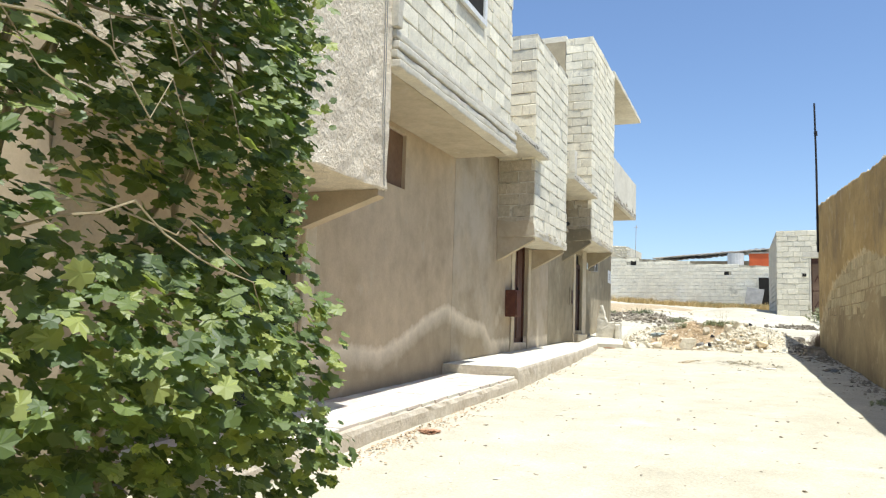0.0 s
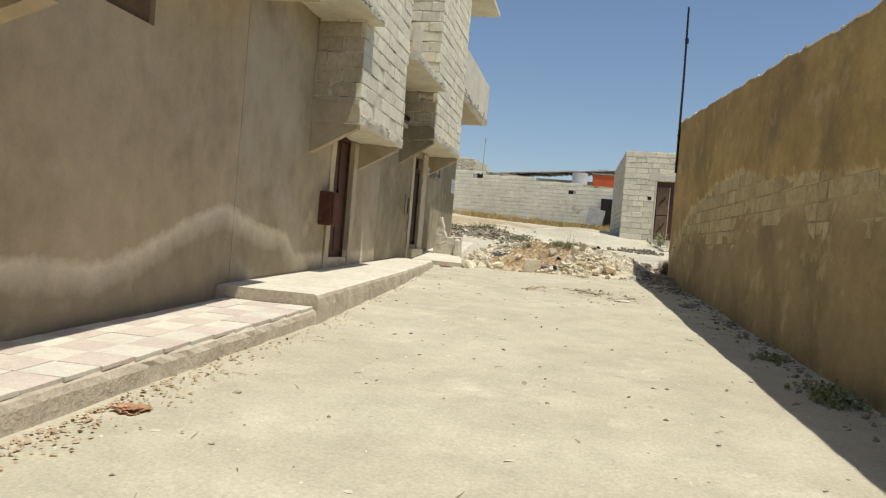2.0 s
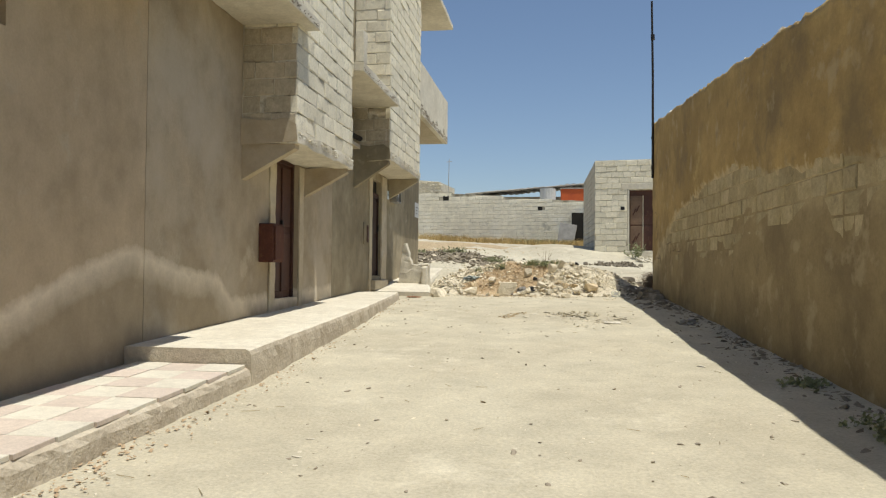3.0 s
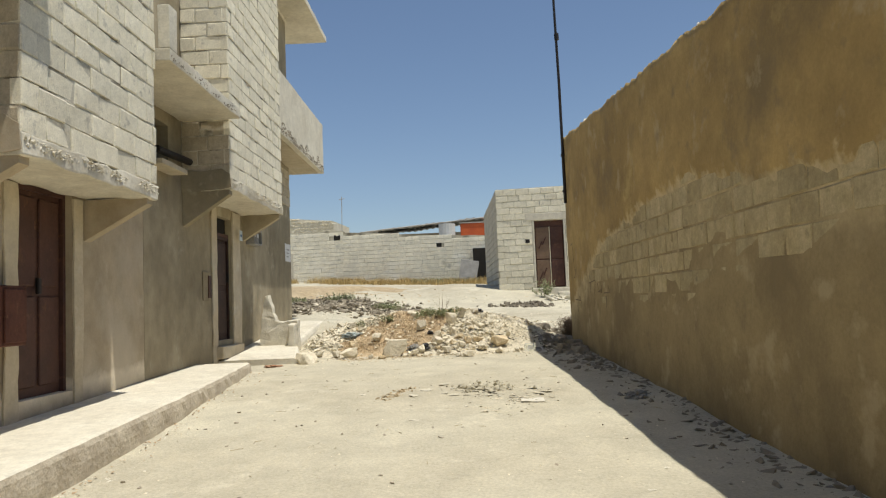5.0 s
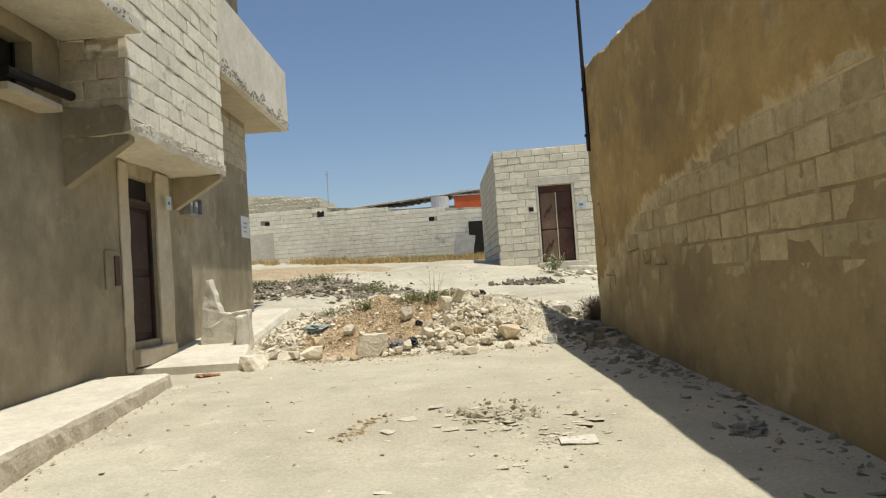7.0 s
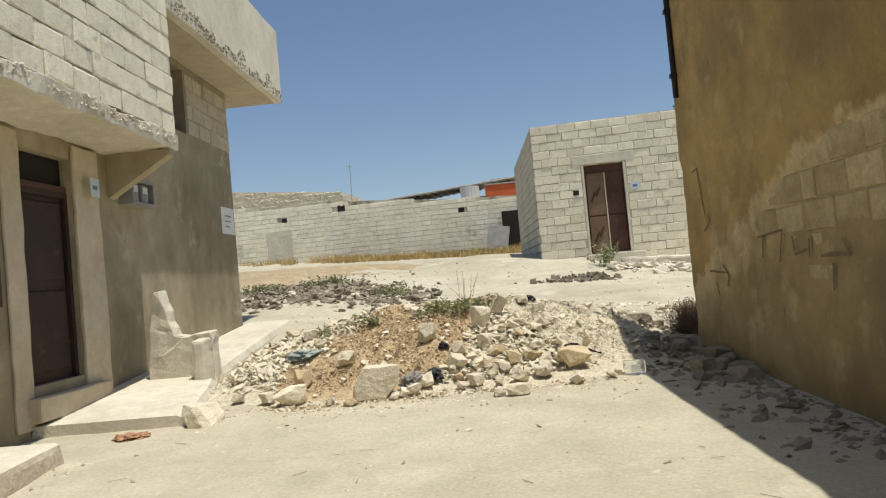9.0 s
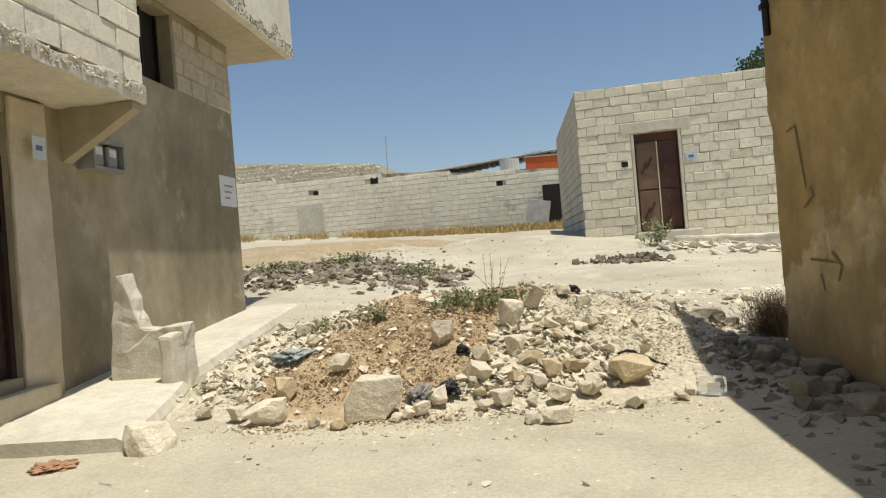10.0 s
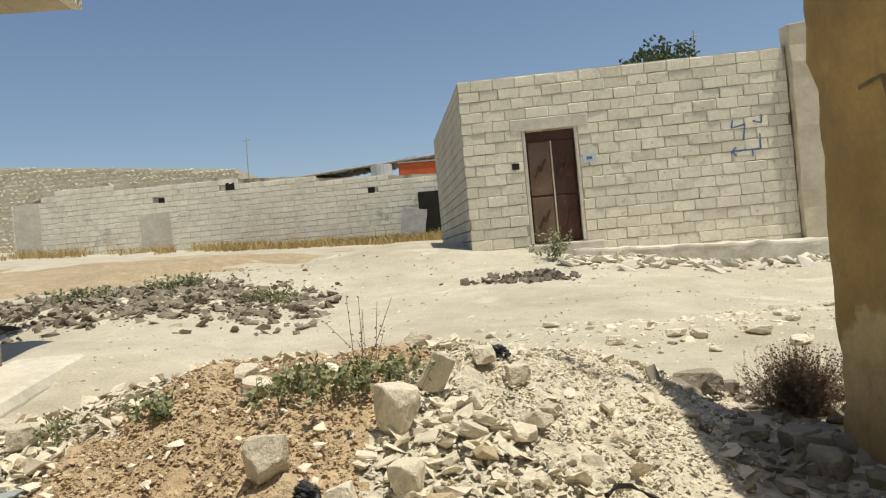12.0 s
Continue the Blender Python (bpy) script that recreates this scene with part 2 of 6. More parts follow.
M["pebble"] = mat("tan_soil_pebble", (0.66, 0.53, 0.35), (0.54, 0.41, 0.25), 4.0, 30, 0.95, 0.5, 0.01, c3=(0.74, 0.66, 0.50))
M["ash"] = mat("blackened_rubble", (0.20, 0.17, 0.125), (0.33, 0.285, 0.21), 3.0, 20, 0.95, 0.6, 0.02, c3=(0.52, 0.465, 0.35), vary=0.4)
M["spoil"] = mat("brown_tan_spoil", (0.50, 0.40, 0.255), (0.41, 0.315, 0.19), 0.8, 18, 0.95, 0.8, 0.03, c3=(0.55, 0.48, 0.36), grit=0.2, mottle=0.15)
# grey-brown rubble, much darker than the heap stones
M["dark_stone"] = mat("dark_grey_rubble", (0.36, 0.315, 0.245), (0.26, 0.225, 0.17), 3.0, 25, 0.95, 0.6, 0.012, c3=(0.44, 0.39, 0.30), vary=0.2)
# grey copy of the pale block with a side's shade in its colour
M["block_side_shade"] = mat("grey_shaded_block", (0.55, 0.52, 0.43), (0.46, 0.43, 0.35), 0.8, 30, 0.95, 0.5, 0.008, mottle=0.14)
M["bag"] = mat("grey_plastic_bag", (0.40, 0.38, 0.34), (0.20, 0.19, 0.17), 9.0, 20, 0.5, 0.5, 0.01, c3=(0.55, 0.53, 0.48))
M["bag_black"] = mat("black_plastic_bag", (0.03, 0.03, 0.034), (0.055, 0.055, 0.06), 6.0, 20, 0.4, 0.5, 0.01)
M["bag_blue"] = mat("pale_teal_cloth", (0.42, 0.47, 0.44), (0.30, 0.34, 0.33), 6.0, 20, 0.7, 0.5, 0.01, c3=(0.55, 0.56, 0.52))
M["dry_leaf"] = mat("dry_brown_leaves", (0.52, 0.39, 0.25), (0.43, 0.32, 0.21), 6.0, 30, 0.9, 0.3, 0.005, vary=0.2)
M["rag"] = mat("orange_brown_rag", (0.50, 0.29, 0.17), (0.36, 0.20, 0.12), 6.0, 30, 0.9, 0.3, 0.005)
M["grass_dry"] = mat("dry_straw_grass", (0.50, 0.37, 0.16), (0.42, 0.30, 0.12), 2.0, 20, 0.9, 0.1, 0.003)
M["weed"] = mat("dusty_green_weed", (0.25, 0.275, 0.14), (0.33, 0.335, 0.19), 4.0, 20, 0.8, 0.1, 0.003)
M["bush_dry"] = mat("dry_brown_bush", (0.30, 0.215, 0.14), (0.22, 0.16, 0.105), 4.0, 20, 0.9, 0.1, 0.003)
M["stem"] = mat("vine_wood", (0.42, 0.35, 0.21), (0.31, 0.25, 0.15), 6.0, 30, 0.9, 0.5, 0.005)
M["white"] = mat("white_paper", (0.72, 0.72, 0.70), (0.66, 0.66, 0.64), 5.0, 30, 0.8, 0.05, 0.001)
M["paint_white"] = mat("white_window_paint", (0.78, 0.78, 0.76), (0.72, 0.72, 0.70), 5.0, 30, 0.6, 0.05, 0.001)
M["ink"] = mat("dark_spray_paint", (0.15, 0.115, 0.07), (0.25, 0.19, 0.115), 9.0, 40, 0.8, 0.05, 0.001)
M["ink_blue"] = mat("blue_spray_paint", (0.10, 0.17, 0.33), (0.17, 0.24, 0.38), 9.0, 40, 0.8, 0.05, 0.001)
M["plate_blue"] = mat("pale_blue_plate", (0.62, 0.70, 0.74), (0.55, 0.63, 0.68), 5.0, 30, 0.5, 0.05, 0.001)
M["orange"] = mat("orange_sheet_metal", (0.60, 0.13, 0.04), (0.50, 0.10, 0.035), 2.0, 30, 0.6, 0.1, 0.003)
M["tank"] = mat("pale_water_tank", (0.62, 0.62, 0.60), (0.52, 0.52, 0.50), 2.0, 30, 0.6, 0.1, 0.003)
M["roof_sheet"] = mat("grey_roof_sheet", (0.46, 0.43, 0.38), (0.33, 0.31, 0.27), 2.0, 30, 0.7, 0.3, 0.01, c3=(0.55, 0.52, 0.46))
M["meter"] = mat("meter_grey_plastic", (0.32, 0.31, 0.28), (0.24, 0.23, 0.21), 5.0, 40, 0.6, 0.1, 0.002)
M["bark"] = mat("tree_bark", (0.16, 0.12, 0.08), (0.11, 0.085, 0.06), 4.0, 30, 0.9, 0.6, 0.01)


def leaf_mat(name, a, b, c):
    """Leaf: colour differs from leaf to leaf, thin enough to let some light through."""
    m = bpy.data.materials.new(name)
    m.use_nodes = True
    n, L = m.node_tree.nodes, m.node_tree.links.new
    bs = n["Principled BSDF"]
    geo, info, addn = n.new("ShaderNodeNewGeometry"), n.new("ShaderNodeObjectInfo"), n.new("ShaderNodeMath")
    addn.operation = "ADD"
    L(geo.outputs["Random Per Island"], addn.inputs[0])
    L(info.outputs["Random"], addn.inputs[1])
    fr = n.new("ShaderNodeMath")
    fr.operation = "FRACT"
    L(addn.outputs[0], fr.inputs[0])
    r = n.new("ShaderNodeValToRGB")
    e = r.color_ramp.elements
    e[0].color, e[1].color = (*a, 1), (*c, 1)
    mid = e.new(0.6)
    mid.color = (*b, 1)
    L(fr.outputs[0], r.inputs[0])
    L(r.outputs[0], bs.inputs["Base Color"])
    bs.inputs["Roughness"].default_value = 0.5
    tr, mx = n.new("ShaderNodeBsdfTranslucent"), n.new("ShaderNodeMixShader")
    sc = n.new("ShaderNodeVectorMath")
    sc.operation = "MULTIPLY"
    L(r.outputs[0], sc.inputs[0])
    sc.inputs[1].default_value = (1.5, 1.6, 0.7)
    L(sc.outputs[0], tr.inputs[0])
    mx.inputs[0].default_value = 0.35
    L(bs.outputs[0], mx.inputs[1])
    L(tr.outputs[0], mx.inputs[2])
    L(mx.outputs[0], n["Material Output"].inputs[0])
    return m


M["clear"] = bpy.data.materials.new("clear_plastic")
M["clear"].use_nodes = True
cb_ = M["clear"].node_tree.nodes["Principled BSDF"]
cb_.inputs["Base Color"].default_value, cb_.inputs["Transmission Weight"].default_value, cb_.inputs["Roughness"].default_value, cb_.inputs["IOR"].default_value = (0.9, 0.93, 0.9, 1), 0.9, 0.15, 1.2
M["vine_leaf"] = leaf_mat("vine_leaf", (0.080, 0.120, 0.038), (0.160, 0.210, 0.060), (0.34, 0.375, 0.11))
M["tree_leaf"] = leaf_mat("tree_leaf", (0.035, 0.055, 0.022), (0.055, 0.08, 0.030), (0.09, 0.11, 0.045))

# ---- building helpers ----
RNG = random.Random(7)


def root(name, at, label, category, group="", kind=""):
    ob = new(name)
    ob.empty_display_size = 0.1
    ob.location = at
    ob.matrix_world = Matrix.Translation(at)
    return tagged(ob, label, category, group, kind)


def placed(ob):
    """Where an object stands in the world."""
    return (placed(ob.parent) @ ob.matrix_parent_inverse if ob.parent else Matrix.Identity(4)) @ ob.matrix_basis


def link_mesh(name, bm, material, parent=None, label="", smooth=False):
    me = bpy.data.meshes.new(name)
    bm.normal_update()
    bm.to_mesh(me)
    bm.free()
    me.materials.append(material)
    if smooth:
        me.polygons.foreach_set("use_smooth", [True] * len(me.polygons))
    ob = new(name, me)
    if parent:
        ob.parent = parent
        ob.matrix_parent_inverse = placed(parent).inverted()
    if label:
        ob["label"] = label
    return ob


part = link_mesh


def box(bm, x0, x1, y0, y1, z0, z1, m=None):
    vs = [bm.verts.new(v) for v in ((x0, y0, z0), (x1, y0, z0), (x1, y1, z0), (x0, y1, z0), (x0, y0, z1), (x1, y0, z1), (x1, y1, z1), (x0, y1, z1))]
    if m:
        for v in vs:
            v.co = m @ v.co
    for f in ((3, 2, 1, 0), (4, 5, 6, 7), (0, 1, 5, 4), (1, 2, 6, 5), (2, 3, 7, 6), (3, 0, 4, 7)):
        bm.faces.new([vs[k] for k in f])
    return vs


def bevel_all(bm, w, seg=1):
    bmesh.ops.bevel(bm, geom=bm.edges[:], offset=w, segments=seg, affect="EDGES", profile=0.6)


def slab(x0, x1, y0, y1, z0, z1, bev=0.012, rag=0.0, cell=0.25, seed=0, top=None):
    """A concrete slab with bevelled, slightly uneven edges; top(x, y) lifts it to a slope."""
    bm = bmesh.new()
    box(bm, x0, x1, y0, y1, z0, z1)
    for axis, a, b in (((1, 0, 0), x0, x1), ((0, 1, 0), y0, y1), ((0, 0, 1), z0, z1)):
        n = max(1, int((b - a) / cell))
        for k in range(1, n):
            at = Vector(axis) * (a + (b - a) * k / n)
            bmesh.ops.bisect_plane(bm, geom=bm.verts[:] + bm.edges[:] + bm.faces[:], plane_co=at, plane_no=axis)
    if bev:
        sharp = [e for e in bm.edges if len(e.link_faces) == 2 and e.calc_face_angle(0) > 0.5]
        bmesh.ops.bevel(bm, geom=sharp, offset=bev, segments=2, affect="EDGES", profile=0.6)
    for v in bm.verts:
        if rag:
            v.co += rag * noise.noise_vector(v.co * 4 + Vector((seed, seed, 0)))
        if top:
            v.co.z += top(v.co.x, v.co.y)
    return bm


def wall_grid(x_front, thick, y0, y1, z0, z1, holes, top=None):
    """A wall along y whose street face lies at x_front, with openings (ya, yb, za, zb) that go through it."""
    ys = sorted({y0, y1, *[h[0] for h in holes], *[h[1] for h in holes]})
    zs = sorted({z0, z1, *[h[2] for h in holes], *[h[3] for h in holes]})
    bm, made = bmesh.new(), {}

    def v(x, y, z):
        k = (round(x, 4), round(y, 4), round(z, 4))
        if k not in made:
            made[k] = bm.verts.new(k)
        return made[k]

    def solid(i, j):
        if not (0 <= i < len(ys) - 1 and 0 <= j < len(zs) - 1):
            return False
        cy, cz = (ys[i] + ys[i + 1]) / 2, (zs[j] + zs[j + 1]) / 2
        return not any(a < cy < b and c < cz < d for a, b, c, d in holes)

    xb = x_front - thick
    for i in range(len(ys) - 1):
        for j in range(len(zs) - 1):
            if not solid(i, j):
                continue
            a, b, c, d = ys[i], ys[i + 1], zs[j], zs[j + 1]
            bm.faces.new((v(x_front, a, c), v(x_front, b, c), v(x_front, b, d), v(x_front, a, d)))
            bm.faces.new((v(xb, a, c), v(xb, a, d), v(xb, b, d), v(xb, b, c)))
            for di, dj, p, q in ((-1, 0, (a, d), (a, c)), (1, 0, (b, c), (b, d)), (0, -1, (a, c), (b, c)), (0, 1, (b, d), (a, d))):
                if not solid(i + di, j + dj):
                    bm.faces.new((v(x_front, *p), v(xb, *p), v(xb, *q), v(x_front, *q)))
    bmesh.ops.recalc_face_normals(bm, faces=bm.faces[:])
    return bm


def block_mesh(seed, length=0.4, height=0.195, depth=0.09, chamfer=0.009, wobble=0.011):
    """One concrete block, its face outward along -y, its middle at the origin on the wall's plane."""
    r = random.Random(seed)
    bm = bmesh.new()
    hl, hh = length / 2, height / 2

    def ring(y, inset, w):
        return [bm.verts.new((sx * (hl - inset) + r.uniform(-w, w), y + r.uniform(-w, w) * 0.5, sz * (hh - inset) + r.uniform(-w, w))) for sx, sz in ((-1, -1), (1, -1), (1, 1), (-1, 1))]
    back, mid, front = ring(depth, 0, 0), ring(chamfer, 0, wobble * 0.5), ring(0, chamfer * 1.1, wobble)
    for a, b in ((back, mid), (mid, front)):
        for k in range(4):
            bm.faces.new((a[k], a[(k + 1) % 4], b[(k + 1) % 4], b[k]))
    bm.faces.new(front)
    bmesh.ops.recalc_face_normals(bm, faces=bm.faces[:])
    me = bpy.data.meshes.new("block")
    bm.to_mesh(me)
    bm.free()
    return me


BLOCKS = [block_mesh(s) for s in range(6)]
for b_ in BLOCKS:
    b_.materials.append(M["block"])
BLOCKS_SHADED = [block_mesh(40 + s) for s in range(6)]
for b_ in BLOCKS_SHADED:
    b_.materials.append(M["block_shaded"])
BLOCKS_OLD = [block_mesh(20 + s, wobble=0.007) for s in range(6)]
for b_ in BLOCKS_OLD:
    b_.materials.append(M["block_old"])


def lay(u0, u1, z0, z1, keep=None, course=0.207, step=0.412, seed=0):
    """Running bond: yields (u, z, length) of each block between u0 and u1; keep(u, z) false leaves a block out."""
    r = random.Random(seed)
    row, z = 0, z0
    while z + 0.5 * course < z1:
        h = min(course, z1 - z)
        u = u0 - (step / 2 if row % 2 else 0) + r.uniform(-0.03, 0.03)
        while u < u1 - 0.04:
            a, b = max(u, u0), min(u + step * r.uniform(0.90, 1.08), u1)
            u = b
            if b - a > 0.06 and (keep is None or keep((a + b) / 2, z + h / 2)):
                yield (a + b) / 2, z + h / 2, b - a - r.uniform(0.004, 0.016), h / course * r.uniform(0.985, 1.02)
        z += course
        row += 1


def lay_blocks(parent, origin, along, u0, u1, z0, z1, meshes=BLOCKS, keep=None, seed=0, out=0.0):
    """Blocks as objects of their own on the wall through origin that runs in the direction along; they face to its right."""
    r = random.Random(seed + 99)
    ax = Vector((along[0], along[1], 0)).normalized()
    yaw = math.atan2(ax.y, ax.x)
    inv = placed(parent).inverted()
    nrm = Vector((ax.y, -ax.x, 0))
    for u, z, ln, hs in lay(u0, u1, z0, z1, keep, seed=seed):
        ob = new("block", r.choice(meshes))
        p = Vector(origin) + ax * u + nrm * (out + r.uniform(-0.007, 0.007))
        ob.parent, ob.matrix_parent_inverse = parent, inv
        ob.matrix_basis = Matrix.LocRotScale((p.x, p.y, z), Euler((r.uniform(-0.012, 0.012), r.uniform(-0.008, 0.008), yaw + r.uniform(-0.012, 0.012))), (ln / 0.4, 1, hs))


def merged(name, pieces, material, parent=None, label="", smooth=False):
    """Many copies of small meshes in one: pieces are (verts array, faces, 4x4 matrix)."""
    vs, fs, n = [], [], 0
    for v, f, m in pieces:
        a = np.array(m)
        vs.append(v @ a[:3, :3].T + a[:3, 3])
        fs.extend([tuple(k + n for k in face) for face in f])
        n += len(v)
    me = bpy.data.meshes.new(name)
    me.from_pydata(np.concatenate(vs).tolist(), [], fs)
    me.materials.append(material)
    if smooth:
        me.polygons.foreach_set("use_smooth", [True] * len(me.polygons))
    ob = new(name, me)
    if parent:
        ob.parent = parent
        ob.matrix_parent_inverse = placed(parent).inverted()
    if label:
        ob["label"] = label
    return ob


def hull(seed, n=15, flat=0.7, spread=0.35):
    """An angular broken stone of about one metre: the hull of random points."""
    r = random.Random(seed)
    bm = bmesh.new()
    for _ in range(n):
        d = Vector((r.gauss(0, 1), r.gauss(0, 1), r.gauss(0, 1))).normalized()
        # drawn out towards a box, so that the broken faces meet at sharp corners
        d *= 0.5 * (1 - spread * r.random()) / max(abs(d.x), abs(d.y), abs(d.z)) ** 0.7
        bm.verts.new((d.x, d.y * 0.8, d.z * flat))
    out = bmesh.ops.convex_hull(bm, input=bm.verts[:])
    bmesh.ops.delete(bm, geom=list({e for e in out["geom_interior"] + out["geom_unused"] if isinstance(e, bmesh.types.BMVert)}), context="VERTS")
    bm.verts.index_update()
    vs = np.array([v.co[:] for v in bm.verts])
    fs = [tuple(v.index for v in f.verts) for f in bm.faces]
    bm.free()
    return vs, fs


HULLS = [hull(s, 9 + s % 4, (0.75, 0.5, 0.62, 0.4)[s % 4]) for s in range(14)]


def tube(pts, radius, sides=8, taper=1.0):
    bm = bmesh.new()
    rings = []
    for k, p in enumerate(pts):
        p = Vector(p)
        d = (Vector(pts[min(k + 1, len(pts) - 1)]) - Vector(pts[max(k - 1, 0)])).normalized()
        a = d.orthogonal().normalized()
        b = d.cross(a)
        r = radius * (1 + (taper - 1) * k / max(1, len(pts) - 1))
        rings.append([bm.verts.new(p + r * (math.cos(t) * a + math.sin(t) * b)) for t in [2 * math.pi * s / sides for s in range(sides)]])
    for a, b in zip(rings, rings[1:]):
        for k in range(sides):
            bm.faces.new((a[k], a[(k + 1) % sides], b[(k + 1) % sides], b[k]))
    bm.faces.new(rings[0][::-1])
    bm.faces.new(rings[-1])
    bmesh.ops.recalc_face_normals(bm, faces=bm.faces[:])
    return bm


def poly_prism(pts, axis, a, b):
    """A flat outline pulled from a to b along axis (0: x, 1: y)."""
    bm = bmesh.new()

    def at(p, d):
        return (d, p[0], p[1]) if axis == 0 else (p[0], d, p[1])
    f0, f1 = [bm.verts.new(at(p, a)) for p in pts], [bm.verts.new(at(p, b)) for p in pts]
    bm.faces.new(f0)
    bm.faces.new(f1[::-1])
    for k in range(len(pts)):
        bm.faces.new((f0[k], f1[k], f1[(k + 1) % len(pts)], f0[(k + 1) % len(pts)]))
    bmesh.ops.recalc_face_normals(bm, faces=bm.faces[:])
    return bm


def smooth01(t):
    t = min(1.0, max(0.0, t))
    return t * t * (3 - 2 * t)


# ---- ground ----
LANE_Y = (-60, -20, 0, 7, 13.5, 17, 19.5, 21.2, 24, 27, 29, 31, 32.5, 46, 60, 100, 700)
LANE_Z = (-3.2, -1.3, -0.33, 0.03, 0.36, 0.55, 0.63, 0.76, 0.84, 1.05, 1.28, 1.60, 1.86, 2.5, 3.2, 4.2, 8.0)


def lane(y):
    return float(np.interp(y, LANE_Y, LANE_Z))


def lie(x, y):
    """Height of the ground."""
    z = 0.5 * lane(y) + 0.25 * lane(y - 0.8) + 0.25 * lane(y + 0.8)
    z -= 0.35 * smooth01((x - 2.2) / 4) * smooth01((y - 24) / 4) * (1 - smooth01((y - 31) / 2))
    z += 0.045 * max(0.0, -x - 1.0) * smooth01((y - 33) / 12) * (1 if x > -30 else 30 / -x)
    z += 0.22 * math.exp(-((x + 0.3) / 1.6) ** 2 - ((y - 33.5) / 2.5) ** 2)
    z += 0.12 * math.exp(-((x + 4.2) / 1.8) ** 2 - ((y - 28.6) / 1.3) ** 2)
    z += 0.27 * smooth01((-x - 1.4) / 2.0) * smooth01((y - 21.3) / 4) * (1 - smooth01((y - 30) / 6))
    z += 0.05 * math.exp(-((y - 24.9) / 0.6) ** 2) * smooth01((x - 0.2) / 1)
    z += 0.06 * smooth01((y - 22) / 3) * noise.noise(Vector((x * 0.55, y * 0.9, 13)))
    return z + 0.022 * noise.noise(Vector((x * 0.9, y * 0.9, 3))) + 0.010 * noise.noise(Vector((x * 3.1, y * 3.1, 8)))


def spread_axis(a, b, step, far, grow=1.35):
    mid = list(np.arange(a, b, step))
    d, lo, hi = step, a, mid[-1]
    low, high = [], []
    while lo > -far:
        d *= grow
        lo -= d
        low.append(lo)
    d = step
    while hi < far:
        d *= grow
        hi += d
        high.append(hi)
    return low[::-1] + mid + high


def make_ground():
    xs, ys = spread_axis(-4.4, 7.6, 0.12, 700), spread_axis(-1.0, 34.0, 0.12, 700)
    vs = [(x, y, lie(x, y)) for y in ys for x in xs]
    w = len(xs)
    fs = [(j * w + i, j * w + i + 1, (j + 1) * w + i + 1, (j + 1) * w + i) for j in range(len(ys) - 1) for i in range(w - 1)]
    me = bpy.data.meshes.new("ground")
    me.from_pydata(vs, [], fs)
    me.materials.append(M["ground"])
    me.polygons.foreach_set("use_smooth", [True] * len(me.polygons))
    return tagged(new("ground", me), "pale dusty unpaved lane with scattered grit", "ground", kind="structure")


make_ground()

# ---- the row of houses ----
FACE, BAY = -4.0, -3.3


def haunch(parent, y, width, x_out, z_top, z_low, material):
    """Triangular plastered bracket under a bay: level on top, sloping back to the wall."""
    pts = [(FACE + 0.003, z_low), (FACE + 0.003, z_top), (x_out, z_top), (x_out, z_top - 0.06)]
    part("bracket", poly_prism(pts, 1, y, y + width), material, parent)


def steel_door(name, parent, y0, y1, z0, z1, x, material, leaves=2, panels=2):
    """Sheet-steel door in a wall along y, seen from +x: frame, leaves with raised panels, a lock."""
    bm = bmesh.new()
    box(bm, x - 0.04, x - 0.005, y0, y1, z0, z1)
    bevel_all(bm, 0.004)
    door = part(name, bm, material, parent)
    f = bmesh.new()
    for a, b, c, d in ((y0, y0 + 0.05, z0, z1), (y1 - 0.05, y1, z0, z1), (y0 + 0.05, y1 - 0.05, z1 - 0.05, z1)):
        box(f, x - 0.005, x + 0.035, a, b, c, d)
    part("door_frame", f, material, door)
    w = (y1 - y0 - 0.1) / leaves
    for k in range(leaves):
        a = y0 + 0.05 + k * w
        for j in range(panels):
            h = (z1 - z0 - 0.1) / panels
            b = z0 + 0.04 + j * h
            p = bmesh.new()
            box(p, x - 0.006, x + 0.016, a + 0.04, a + w - 0.04, b + 0.05, b + h - 0.04)
            bevel_all(p, 0.012)
            part("panel", p, material, door)
    h = bmesh.new()
    box(h, x + 0.012, x + 0.05, y0 + 0.05 + w - 0.03, y0 + 0.05 + w + 0.02, z0 + 0.95, z0 + 1.1)
    bevel_all(h, 0.006)
    part("lock", h, M["pole"], door, "dark steel lock plate")
    return door


